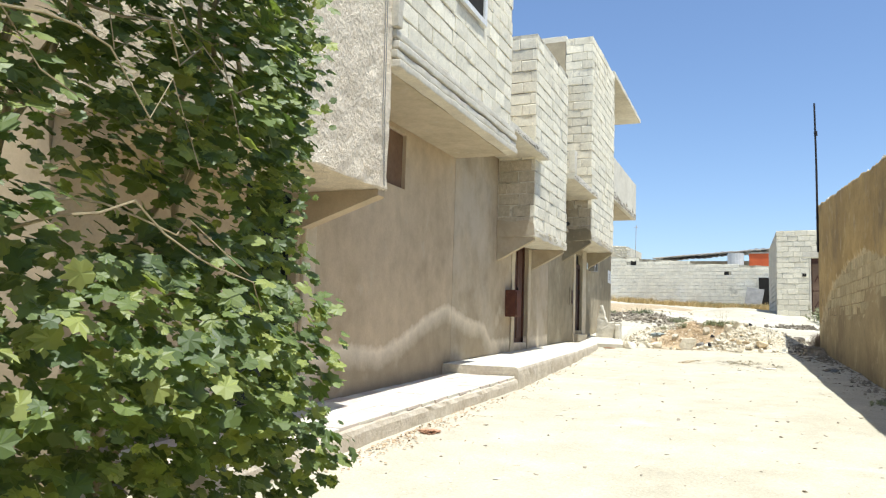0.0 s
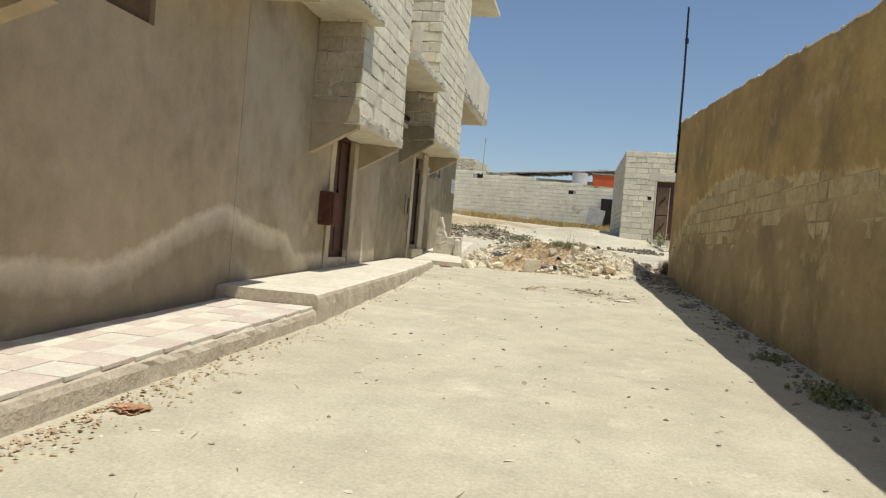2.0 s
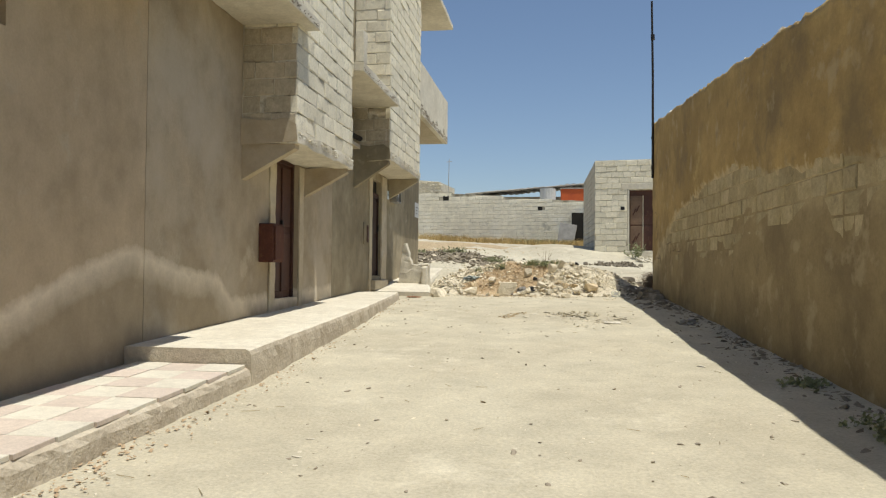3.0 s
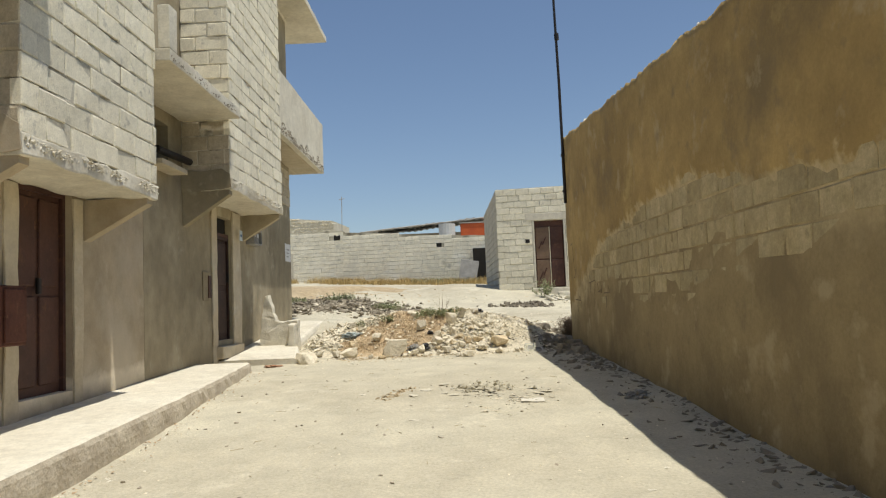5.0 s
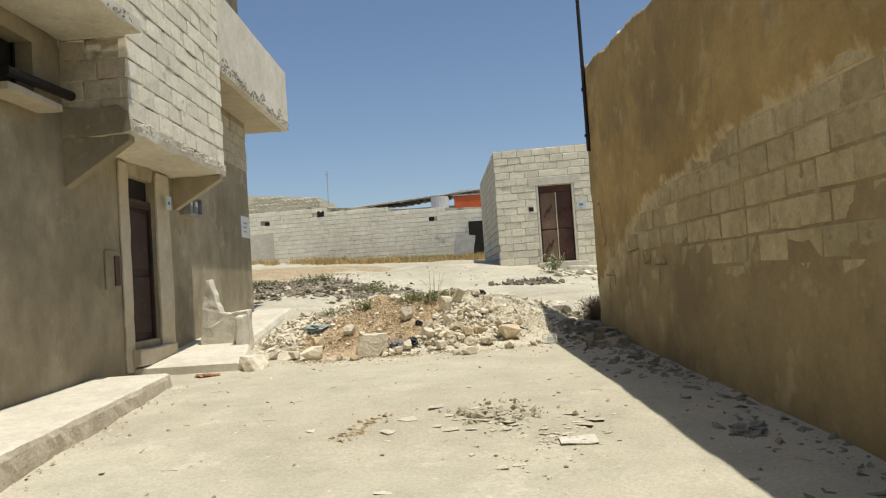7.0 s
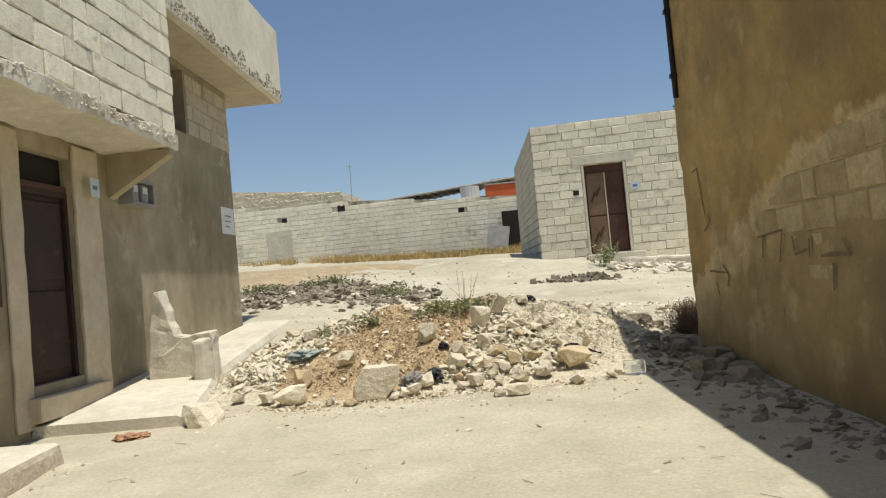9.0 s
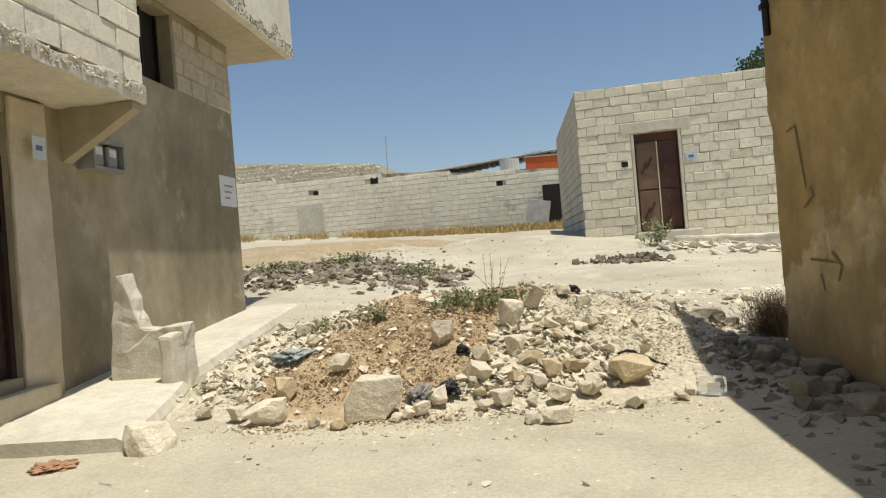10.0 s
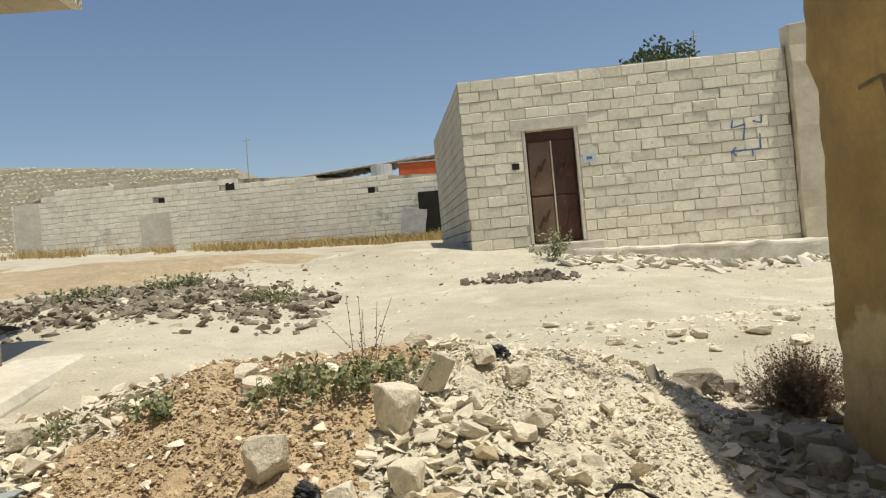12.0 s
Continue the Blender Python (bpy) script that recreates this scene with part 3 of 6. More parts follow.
def bay_box(parent, x, y0, y1, z0, z1, seed, edge=0.16, shade=4.15, plaster=None):
    """A block-built bay on a concrete slab: mortar core, then each block."""
    part("bay_slab", slab(FACE + 0.003, x + 0.01, y0 - 0.01, y1 + 0.01, z0, z0 + edge, 0.014, 0.03, 0.09, seed), M["concrete"], parent, "rough concrete slab edge")
    bm = bmesh.new()
    box(bm, FACE + 0.003, x - 0.010, y0 + 0.010, y1 - 0.010, z0 + edge, z1)
    core = part("bay_wall", bm, M["mortar"], parent)
    lay_blocks(core, (x, y0, 0), (0, 1), 0, y1 - y0, z0 + edge, z1, seed=seed)
    # end-face courses below the canopy take the block with shade in its colour
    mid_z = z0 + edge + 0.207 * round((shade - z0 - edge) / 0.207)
    lay_blocks(core, (FACE, y0, 0), (1, 0), 0.01, x - FACE - 0.01, z0 + edge, mid_z, meshes=BLOCKS_SHADED, seed=seed + 1)
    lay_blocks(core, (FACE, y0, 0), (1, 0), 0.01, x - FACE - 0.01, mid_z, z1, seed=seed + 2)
    skim = poly_prism([(FACE + 0.003, z0 - 0.02), (x - 0.10, z0 + 0.01), (x + 0.014, z0 + 0.03), (x - 0.004, z0 + 0.22), (x - 0.12, z0 + 0.30), (x - 0.40, z0 + 0.27), (FACE + 0.003, z0 + 0.31)], 1, y0 - 0.024, y0 - 0.011)
    part("side_plaster", skim, plaster, parent)
    return core


def body(parent, y0, y1, top):
    bm = bmesh.new()
    box(bm, -9.0, FACE - 0.253, y0, y1, -1.5, top - 0.15)
    part("body", bm, M["wall_far"], parent)
    part("roof", slab(-9.1, FACE + 0.02, y0, y1, top - 0.147, top, 0.01, 0.006, 0.8), M["concrete"], parent)


# house with the green door, rough-cast bay and the block-built upper room
near_house = root("plastered_house", (-4, 4, 0), "tan plastered house with rough-cast bay and block upper storey", "house")
body(near_house, -6.0, 10.66, 6.6)
part("wall", wall_grid(FACE, 0.25, -6.0, 10.66, -1.5, 6.45, [(5.45, 6.33, 0.29, 2.40), (8.07, 8.83, 2.88, 3.62), (1.2, 2.1, 0.1, 2.2)]), M["wall"], near_house, "tan plaster with a wavy damp line")
steel_door("door", near_house, 5.45, 6.33, 0.29, 2.40, FACE - 0.14, M["green"], 1, 2)
g = bmesh.new()
for sy in (-1, 1):
    for sz in (-1, 1):
        m = Matrix.Translation((FACE - 0.118, 5.89 + 0.12 * sy, 1.78 + 0.2 * sz)) @ Matrix.Rotation(sy * sz * 0.54, 4, "X")
        box(g, -0.008, 0.008, -0.011, 0.011, -0.235, 0.235, m)
part("door_ornament", g, M["green"], near_house, "dark green steel lattice ornament")
steel_door("side_door", near_house, 1.2, 2.1, 0.1, 2.2, FACE - 0.16, M["green"], 1, 2)
b_ = bmesh.new()
box(b_, FACE - 0.12, FACE - 0.05, 8.07, 8.83, 2.88, 3.62)
bevel_all(b_, 0.008)
part("board", b_, M["board"], near_house, "brown board closing an opening")
b_ = bmesh.new()
box(b_, FACE, FACE + 0.05, 6.40, 6.62, 0.15, 2.42)
bevel_all(b_, 0.01)
part("jamb", b_, M["post"], near_house)
# rough-cast bay
RB = slab(FACE + 0.003, -3.08, 3.3, 6.49, 2.41, 6.4, 0.02, 0.0, 0.14, 3)
for v in RB.verts:
    if v.co.z > 2.43:
        v.co += Vector((0.018, 0.01, 0)) * noise.noise(v.co * 9)
part("bay", RB, M["rough"], near_house, "grey rough-cast plaster bay")
haunch(near_house, 6.33, 0.15, -3.10, 2.408, 2.03, M["wall"])
haunch(near_house, 3.35, 0.15, -3.10, 2.408, 2.03, M["wall"])
for dy in (0.33, 0.47):
    part("cable", tube([(-3.075, 6.42 - dy * 0.3, 6.3), (-3.06, 6.40 - dy * 0.3, 4.2), (-3.058, 6.42 - dy * 0.3, 3.2), (-3.062, 6.46 - dy * 0.2, 2.45)], 0.004, 6), M["meter"], near_house)
# block room above on a stepped concrete edge
part("balcony_slab", slab(FACE + 0.003, -3.16, 6.52, 10.62, 3.69, 3.80, 0.01, 0.006, 0.4, 5), M["soffit"], near_house, "plastered slab underside")
for k in range(4):
    za = 3.69 + 0.105 * k
    part("cornice_band", slab(-3.155, (-2.985, -3.015, -3.0, -3.03)[k], 6.47, 10.63, za + 0.004, za + 0.085, 0.016, 0.012, 0.12, 11 + k), M["concrete"], near_house)
    part("cornice_joint", slab(-3.155, -3.06, 6.50, 10.61, za + 0.087, za + 0.107, 0.003, 0.004, 0.3, 15 + k), M["kerb"], near_house)
part("cornice_end", slab(-3.30, -3.0, 6.44, 6.56, 4.112, 4.42, 0.014, 0.014, 0.1, 19), M["concrete"], near_house)
u = bmesh.new()
box(u, FACE + 0.003, -3.114, 6.53, 10.61, 4.12, 6.6)
upper = part("upper_wall", u, M["mortar"], near_house)
lay_blocks(upper, (-3.10, 6.52, 0), (0, 1), 0, 4.1, 4.115, 6.6, keep=lambda a, z: not (1.75 < a < 2.8 and z > 5.2), seed=4)
w = bmesh.new()
box(w, -3.112, -3.09, 8.36, 9.22, 5.27, 6.4)
part("window_pane", w, M["dark"], near_house, "dark unglazed window")
w = bmesh.new()
for a, b, c, d in ((8.27, 8.36, 5.2, 6.4), (9.22, 9.31, 5.2, 6.4), (8.36, 9.22, 5.2, 5.27)):
    box(w, -3.11, -3.06, a, b, c, d)
part("window_frame", w, M["paint_white"], near_house, "white painted window frame")

# middle house
mid_house = root("block_house", (-4, 13, 0), "plastered house with a pale block bay over the door", "house")
body(mid_house, 10.67, 16.6, 6.22)
part("wall", wall_grid(FACE, 0.25, 10.67, 16.6, -1.5, 6.07, [(13.93, 14.88, 0.78, 2.74)]), M["wall_mid"], mid_house, "tan plaster, stained near the foot")
steel_door("door", mid_house, 13.93, 14.88, 0.78, 2.74, FACE - 0.10, M["rust"], 2, 2)
for a, b in ((13.72, 13.925), (14.885, 15.06)):
    part("jamb", slab(FACE + 0.002, FACE + 0.024, a, b, 0.6, 2.70, 0.006, 0.016, 0.12, int(a * 9)), M["post"], mid_house)
part("canopy", slab(FACE + 0.003, -3.13, 10.64, 13.12, 4.15, 4.27, 0.012, 0.018, 0.2, 2), M["concrete"], mid_house, "thin cracked concrete canopy slab")
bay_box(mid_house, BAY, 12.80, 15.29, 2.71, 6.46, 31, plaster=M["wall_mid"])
haunch(mid_house, 12.82, 0.14, BAY - 0.03, 2.708, 2.28, M["wall_mid"])
haunch(mid_house, 15.12, 0.14, BAY - 0.03, 2.708, 2.28, M["wall_mid"])

# far house
far_house = root("corner_house", (-4, 20, 0), "tall corner house with block bay, balcony and roof slab", "house")
body(far_house, 16.61, 17.93, 7.3)
body(far_house, 17.94, 24.8, 8.42)
part("wall", wall_grid(FACE, 0.25, 16.61, 24.8, -1.5, 8.27, [(19.40, 20.20, 1.04, 3.06), (16.66, 17.45, 3.45, 4.05), (22.40, 23.15, 3.85, 4.72), (22.3, 23.4, 5.0, 7.4), (16.61, 17.93, 7.15, 8.27)]), M["wall_far"], far_house, "grey-brown cement plaster, streaked")
steel_door("door", far_house, 19.40, 20.20, 1.04, 2.74, FACE - 0.08, M["rust_dark"], 1, 2)
p = bmesh.new()
box(p, FACE - 0.14, FACE - 0.10, 19.40, 20.20, 2.80, 3.06)
part("transom_pane", p, M["dark"], far_house, "dark open transom over the door")
p = bmesh.new()
box(p, FACE - 0.13, FACE - 0.045, 19.40, 20.20, 2.742, 2.80)
bevel_all(p, 0.006)
part("transom_bar", p, M["rust"], far_house)
for a, b, c in ((19.14, 19.396, 0.025), (20.204, 20.66, 0.04)):
    part("door_post", slab(FACE + 0.002, FACE + c, a, b, 0.7, 3.2, 0.02, 0.016, 0.2, int(a * 7)), M["post"], far_house, "pale cement door post")
part("threshold", slab(FACE + 0.002, FACE + 0.12, 19.3, 20.5, 0.75, 0.95, 0.02, 0.01, 0.2, 8), M["post"], far_house)
for a, b, c, d in ((16.66, 17.45, 3.45, 4.05), (22.40, 23.15, 3.85, 4.72), (22.3, 23.4, 5.0, 7.4)):
    p = bmesh.new()
    box(p, FACE - 0.24, FACE - 0.2, a, b, c, d)
    part("window_pane", p, M["dark"], far_house, "dark empty window opening")
    for e, f in ((a, a + 0.03), ((a + b) / 2 - 0.015, (a + b) / 2 + 0.015), (b - 0.03, b)):
        p = bmesh.new()
        box(p, FACE - 0.19, FACE - 0.165, e, f, c, d)
        part("window_bar", p, M["pole"], far_house)
part("sill", slab(FACE + 0.002, FACE + 0.25, 16.6, 17.5, 3.37, 3.44, 0.01, 0.008, 0.2, 9), M["soffit"], far_house)
part("flue_pipe", tube([(FACE - 0.1, 16.78, 3.60), (FACE + 0.10, 16.82, 3.60), (FACE + 0.13, 17.9, 3.63)], 0.05, 10), M["pole"], far_house, "black steel stove pipe")
part("canopy", slab(FACE + 0.003, -3.14, 15.31, 17.9, 4.22, 4.36, 0.012, 0.016, 0.2, 6), M["concrete"], far_house, "thin concrete canopy slab")
part("upstand", slab(-3.27, -3.14, 15.31, 15.52, 4.362, 4.85, 0.012, 0.012, 0.2, 6), M["concrete"], far_house)
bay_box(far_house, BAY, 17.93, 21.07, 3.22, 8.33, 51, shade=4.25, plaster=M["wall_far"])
haunch(far_house, 17.95, 0.14, BAY - 0.03, 3.218, 2.72, M["wall_far"])
haunch(far_house, 20.90, 0.14, BAY - 0.03, 3.218, 2.76, M["wall_far"])
part("balcony_floor", slab(FACE + 0.003, -3.46, 21.09, 25.73, 4.79, 4.93, 0.012, 0.008, 0.3, 12), M["soffit"], far_house, "plastered balcony underside")
part("balcony_end", slab(-4.6, FACE + 0.003, 24.81, 25.73, 4.79, 4.93, 0.012, 0.008, 0.3, 12), M["soffit"], far_house)
part("parapet", slab(-3.455, -3.34, 21.09, 25.73, 4.79, 6.0, 0.012, 0.007, 0.3, 13), M["concrete"], far_house, "pale cement parapet with a crumbling lower edge")
part("parapet_end", slab(-4.6, -3.46, 25.62, 25.73, 4.935, 6.0, 0.012, 0.007, 0.3, 13), M["concrete"], far_house)


def crumbled_edge(parent, x, y0, y1, z0, z1, count, material, seed, size=(0.02, 0.075)):
    """Gravel showing along a broken slab edge that faces the lane."""
    r = random.Random(seed)
    pieces = []
    for k in range(count):
        y = r.uniform(y0, y1)
        h = (z1 - z0) * max(0.1, 0.6 + 0.9 * noise.noise(Vector((y * 2.3, seed, 0))))
        sz = r.uniform(*size)
        pieces.append((*HULLS[k % 14], Matrix.LocRotScale((x + r.uniform(-0.012, 0.004), y, z0 + h * r.random()), Euler((r.uniform(0, 6), r.uniform(0, 6), 0)), (sz * 0.5, sz, sz * 0.8))))
    tagged(merged("crumbled_edge", pieces, material, parent, "grey crumbled concrete edge"), kind="stuff")


crumbled_edge(far_house, -3.34, 21.12, 25.70, 4.81, 5.06, 900, M["dark_stone"], 3)
crumbled_edge(far_house, BAY + 0.012, 17.95, 21.05, 3.28, 3.42, 420, M["concrete"], 4)
crumbled_edge(mid_house, BAY + 0.012, 12.82, 15.27, 2.77, 2.90, 360, M["concrete"], 5)
crumbled_edge(far_house, -3.14, 15.33, 17.88, 4.24, 4.34, 200, M["dark_stone"], 6, (0.02, 0.05))
crumbled_edge(mid_house, -3.13, 10.86, 13.10, 4.17, 4.25, 180, M["dark_stone"], 7, (0.02, 0.05))
part("roof_slab", slab(-5.0, -3.30, 21.08, 26.45, 8.34, 8.47, 0.012, 0.012, 0.3, 14), M["concrete"], far_house, "overhanging concrete roof slab")

for y0_, y1_, low_, seed_ in ((21.12, 22.36, -0.25, 61), (23.19, 24.79, -0.5, 62)):
    b_ = bmesh.new()
    box(b_, FACE + 0.002, FACE + 0.006, y0_, y1_, 3.90, 4.78)
    bare_top = part("bare_block_wall", b_, M["wall_far"], far_house, "patchy blocks under the balcony")
    # the balcony's shade is painted into these blocks' tan
    lay_blocks(bare_top, (FACE, y0_, 0), (0, 1), 0, y1_ - y0_, 3.86, 4.77, meshes=BLOCKS_SHADED, keep=lambda u, z, low=low_, s=seed_: noise.noise(Vector((u * 2.0, z * 2.3, s * 0.37))) > low - 0.4 * (z - 3.9), seed=seed_, out=0.013)

# small things on the houses
mb = root("meter_cabinet", (FACE, 13.5, 1.3), "rusty red-brown steel cabinet fixed beside a door", "cabinet")
b_ = bmesh.new()
box(b_, FACE + 0.002, FACE + 0.20, 13.38, 13.74, 1.28, 1.78)
bevel_all(b_, 0.01)
part("cabinet_body", b_, M["rust_box"], mb)
b_ = bmesh.new()
box(b_, FACE + 0.202, FACE + 0.22, 13.41, 13.71, 1.31, 1.75)
bevel_all(b_, 0.006)
part("cabinet_door", b_, M["rust_box"], mb)
ms = root("electric_meter", (FACE, 21.4, 2.75), "two grey electric meters in an open steel frame", "meter")
b_ = bmesh.new()
for a, b, c, d in ((21.12, 21.15, 2.72, 3.0), (21.62, 21.65, 2.72, 3.0), (21.15, 21.62, 2.72, 2.75), (21.15, 21.62, 2.97, 3.0)):
    box(b_, FACE + 0.002, FACE + 0.16, a, b, c, d)
part("meter_frame", b_, M["meter"], ms)
for y_ in (21.18, 21.41):
    b_ = bmesh.new()
    box(b_, FACE + 0.004, FACE + 0.12, y_, y_ + 0.17, 2.755, 2.96)
    bevel_all(b_, 0.012)
    part("meter_unit", b_, M["meter"], ms)
    b_ = bmesh.new()
    box(b_, FACE + 0.121, FACE + 0.126, y_ + 0.03, y_ + 0.14, 2.86, 2.93)
    part("meter_window", b_, M["white"], ms)
hb = root("wall_hatch", (FACE, 18.9, 1.7), "small rusty hatch set in the plaster", "hatch")
b_ = bmesh.new()
box(b_, FACE + 0.002, FACE + 0.02, 18.72, 19.06, 1.68, 2.12)
bevel_all(b_, 0.004)
part("hatch_frame", b_, M["wall_far"], hb)
b_ = bmesh.new()
box(b_, FACE + 0.021, FACE + 0.035, 18.92, 19.04, 1.72, 2.06)
part("hatch_lid", b_, M["rust"], hb)
sg = root("paper_notice", (FACE, 24.5, 2.6), "white paper notice with faint writing on the house corner", "notice")
b_ = bmesh.new()
box(b_, FACE + 0.002, FACE + 0.006, 24.22, 24.76, 2.58, 2.98)
part("sheet", b_, M["white"], sg)
b_ = bmesh.new()
for k in range(3):
    box(b_, FACE + 0.0065, FACE + 0.008, 24.36, 24.64 - 0.05 * k, 2.84 - 0.08 * k, 2.865 - 0.08 * k)
part("writing", b_, M["meter"], sg)
np_ = root("number_plate", (FACE, 20.45, 2.8), "small pale blue house plate by the door", "plate")
b_ = bmesh.new()
box(b_, FACE + 0.105, FACE + 0.11, 20.36, 20.52, 2.72, 2.90)
part("plate", b_, M["plate_blue"], np_)
b_ = bmesh.new()
box(b_, FACE + 0.1105, FACE + 0.112, 20.40, 20.48, 2.79, 2.83)
part("bar", b_, M["ink_blue"], np_)

# ---- kerbside platforms ----


def plat_top(y):
    return 0.235 + 0.045 * (y - 7)


tp = root("tiled_platform", (-3.5, 7, 0), "raised footway paved with cream and pink tiles", "footway", kind="structure")
bm = bmesh.new()
rows = []
for k in range(61):
    y = 3.9 + 6.5 * k / 60
    xe = -3.06 + 0.045 * max(0, y - 6.5) + 0.03 * noise.noise(Vector((y * 2.3, 0, 5)))
    lip = 0.02 * noise.noise(Vector((y * 5, 3, 0)))
    rows.append([bm.verts.new(v) for v in ((FACE + 0.003, y, plat_top(y) - 0.03), (xe + 0.02, y, plat_top(y) - 0.028), (xe + 0.05 + lip, y, plat_top(y) - 0.045), (xe + 0.07 - lip, y, plat_top(y) - 0.09), (xe + 0.12 + 2 * lip, y, -0.5))])
for a, b in zip(rows, rows[1:]):
    for k in range(4):
        bm.faces.new((a[k], a[k + 1], b[k + 1], b[k]))
bm.faces.new(rows[0])
bm.faces.new(rows[-1][::-1])
bmesh.ops.recalc_face_normals(bm, faces=bm.faces[:])
part("kerb", bm, M["kerb"], tp, "crumbling concrete kerb")

rp = root("concrete_platform", (-3.4, 14, 0.4), "raised concrete doorstep platform with a chipped edge", "platform", kind="structure")
bm = bmesh.new()
rows = []
for k in range(81):
    y = 10.36 + 8.05 * k / 80
    xe = float(np.interp(y, (10.3, 13.5, 15.2, 16.7, 18.4), (-2.82, -2.93, -2.98, -3.08, -3.2))) + 0.018 * noise.noise(Vector((y * 2.9, 1, 2)))
    xi = FACE + 0.003
    z = 0.515 + 0.029 * (y - 10.36)
    lip = 0.016 * noise.noise(Vector((y * 6, 7, 0)))
    rows.append([bm.verts.new(v) for v in ((xi, y, z), (xe - 0.05, y, z + 0.004 * noise.noise(Vector((y * 4, 0, 0)))), (xe - 0.015, y, z - 0.012 + lip * 0.4), (xe + lip, y, z - 0.05), (xe + 0.01 - lip, y, z - 0.14), (xe + 0.03 + lip, y, z - 0.8))])
for a, b in zip(rows, rows[1:]):
    for k in range(5):
        bm.faces.new((a[k], a[k + 1], b[k + 1], b[k]))
bm.faces.new([*rows[0], bm.verts.new((rows[0][0].co.x, 10.36, -0.3))])
bm.faces.new([*rows[-1], bm.verts.new((rows[-1][0].co.x, 18.41, -0.1))][::-1])
bmesh.ops.recalc_face_normals(bm, faces=bm.faces[:])
platform_ = part("platform_slab", bm, M["concrete"], rp)
platform_.data.materials.append(M["kerb"])
platform_.data.polygons.foreach_set("material_index", [1 if abs(p.normal.z) < 0.5 else 0 for p in platform_.data.polygons])
ap = root("concrete_apron", (-3.4, 21, 0.6), "low pale concrete apron along the corner house", "apron", kind="structure")
bm = bmesh.new()
rows = []
for k in range(61):
    y = 19.34 + 5.71 * k / 60
    xe = float(np.interp(y, (19.1, 20.3, 21.2, 23, 25.1), (-2.70, -2.90, -3.14, -3.25, -3.35))) + 0.035 * noise.noise(Vector((y * 2.2, 1, 9)))
    z = 0.71 + 0.085 * (y - 19.15)
    lip = 0.02 * noise.noise(Vector((y * 6, 5, 0)))
    rows.append([bm.verts.new(v) for v in ((FACE + 0.003, y, z), (xe - 0.05, y, z), (xe, y, z - 0.02 + lip * 0.5), (xe + 0.03 - lip, y, z - 0.09), (xe + 0.04, y, z - 0.8))])
for a, b in zip(rows, rows[1:]):
    for k in range(4):
        bm.faces.new((a[k], a[k + 1], b[k + 1], b[k]))
bm.faces.new([*rows[0], bm.verts.new((FACE + 0.003, 19.34, -0.1))])
bm.faces.new([*rows[-1], bm.verts.new((FACE + 0.003, 25.05, 0.2))][::-1])
bmesh.ops.recalc_face_normals(bm, faces=bm.faces[:])
part("apron_slab", bm, M["concrete"], ap)

# broken stub of a garden wall
STUB = [(-3.76, 0.75), (-3.73, 1.0), (-3.69, 1.35), (-3.66, 1.64), (-3.63, 1.75), (-3.58, 1.77), (-3.55, 1.66), (-3.51, 1.55), (-3.50, 1.44), (-3.45, 1.36), (-3.43, 1.29), (-3.30, 1.28), (-3.06, 1.31), (-3.05, 1.1), (-3.04, 0.75)]
sb = poly_prism(STUB, 1, 20.95, 21.15)
bmesh.ops.bevel(sb, geom=sb.edges[:], offset=0.008, segments=1, affect="EDGES")
bmesh.ops.triangulate(sb, faces=sb.faces[:])
bmesh.ops.subdivide_edges(sb, edges=[e for e in sb.edges if e.calc_length() > 0.12], cuts=2, use_grid_fill=True)
for v in sb.verts:
    v.co += 0.018 * noise.noise_vector(v.co * 7) + 0.014 * noise.noise_vector(v.co * 24)
stub = root("broken_wall", (-3.4, 21.05, 0.75), "broken stub of a pale plastered garden wall", "wall stub")
part("stub_wall", sb, M["concrete"], stub)
part("stub_return", slab(-3.19, -3.05, 20.74, 20.955, 0.72, 1.23, 0.03, 0.035, 0.06, 4), M["concrete"], stub)

# ---- tall ochre wall across the lane ----
def rw_x(y):
    return 1.87 + 0.032 * (21.2 - y) + 0.004 * max(0.0, 15.0 - y) ** 1.4


def rw_top(y):
    return (4.40 - 0.072 * (21.2 - y) if y > 10 else 3.594 - 0.03 * (10 - y)) + 0.05 * noise.noise(Vector((y * 1.7, 0, 0))) + 0.04 * noise.noise(Vector((y * 7, 4, 0)))


BARE_Y = (-6, 4, 8, 10, 12.4, 13.4, 14.6, 16.2, 18.5, 20.0, 21.3)
BARE_HI = (1.7, 1.75, 2.02, 2.15, 2.30, 2.42, 2.62, 2.52, 2.25, 1.5, 1.0)
BARE_LO = (1.7, 1.7, 1.85, 1.85, 1.72, 1.66, 1.62, 1.66, 1.75, 1.5, 1.2)


def plaster_out(y, z):
    """How far the plaster stands proud of the block face: less than nothing where it has fallen off."""
    hi, lo = float(np.interp(y, BARE_Y, BARE_HI)), float(np.interp(y, BARE_Y, BARE_LO))
    w = 0.10 * noise.noise(Vector((y * 2.2, z * 2.2, 1))) + 0.07 * noise.noise(Vector((y * 6, z * 6, 4)))
    up = z - hi + w
    down = lo - z + 0.55 * noise.noise(Vector((y * 0.9, z * 0.5, 21))) + 0.12 * noise.noise(Vector((y * 2.7, z * 2, 4)))
    d = max(up * 0.9, down * 0.16)
    d = max(d, -0.06 + 0.16 * noise.noise(Vector((y * 1.1, z * 1.6, 11))) - 0.05 * (z > lo))
    return max(-0.012, min(0.014, d * 0.25)) + 0.003 * noise.noise(Vector((y * 1.3, z * 1.3, 7))) + 0.0015 * noise.noise(Vector((y * 9, z * 9, 2)))


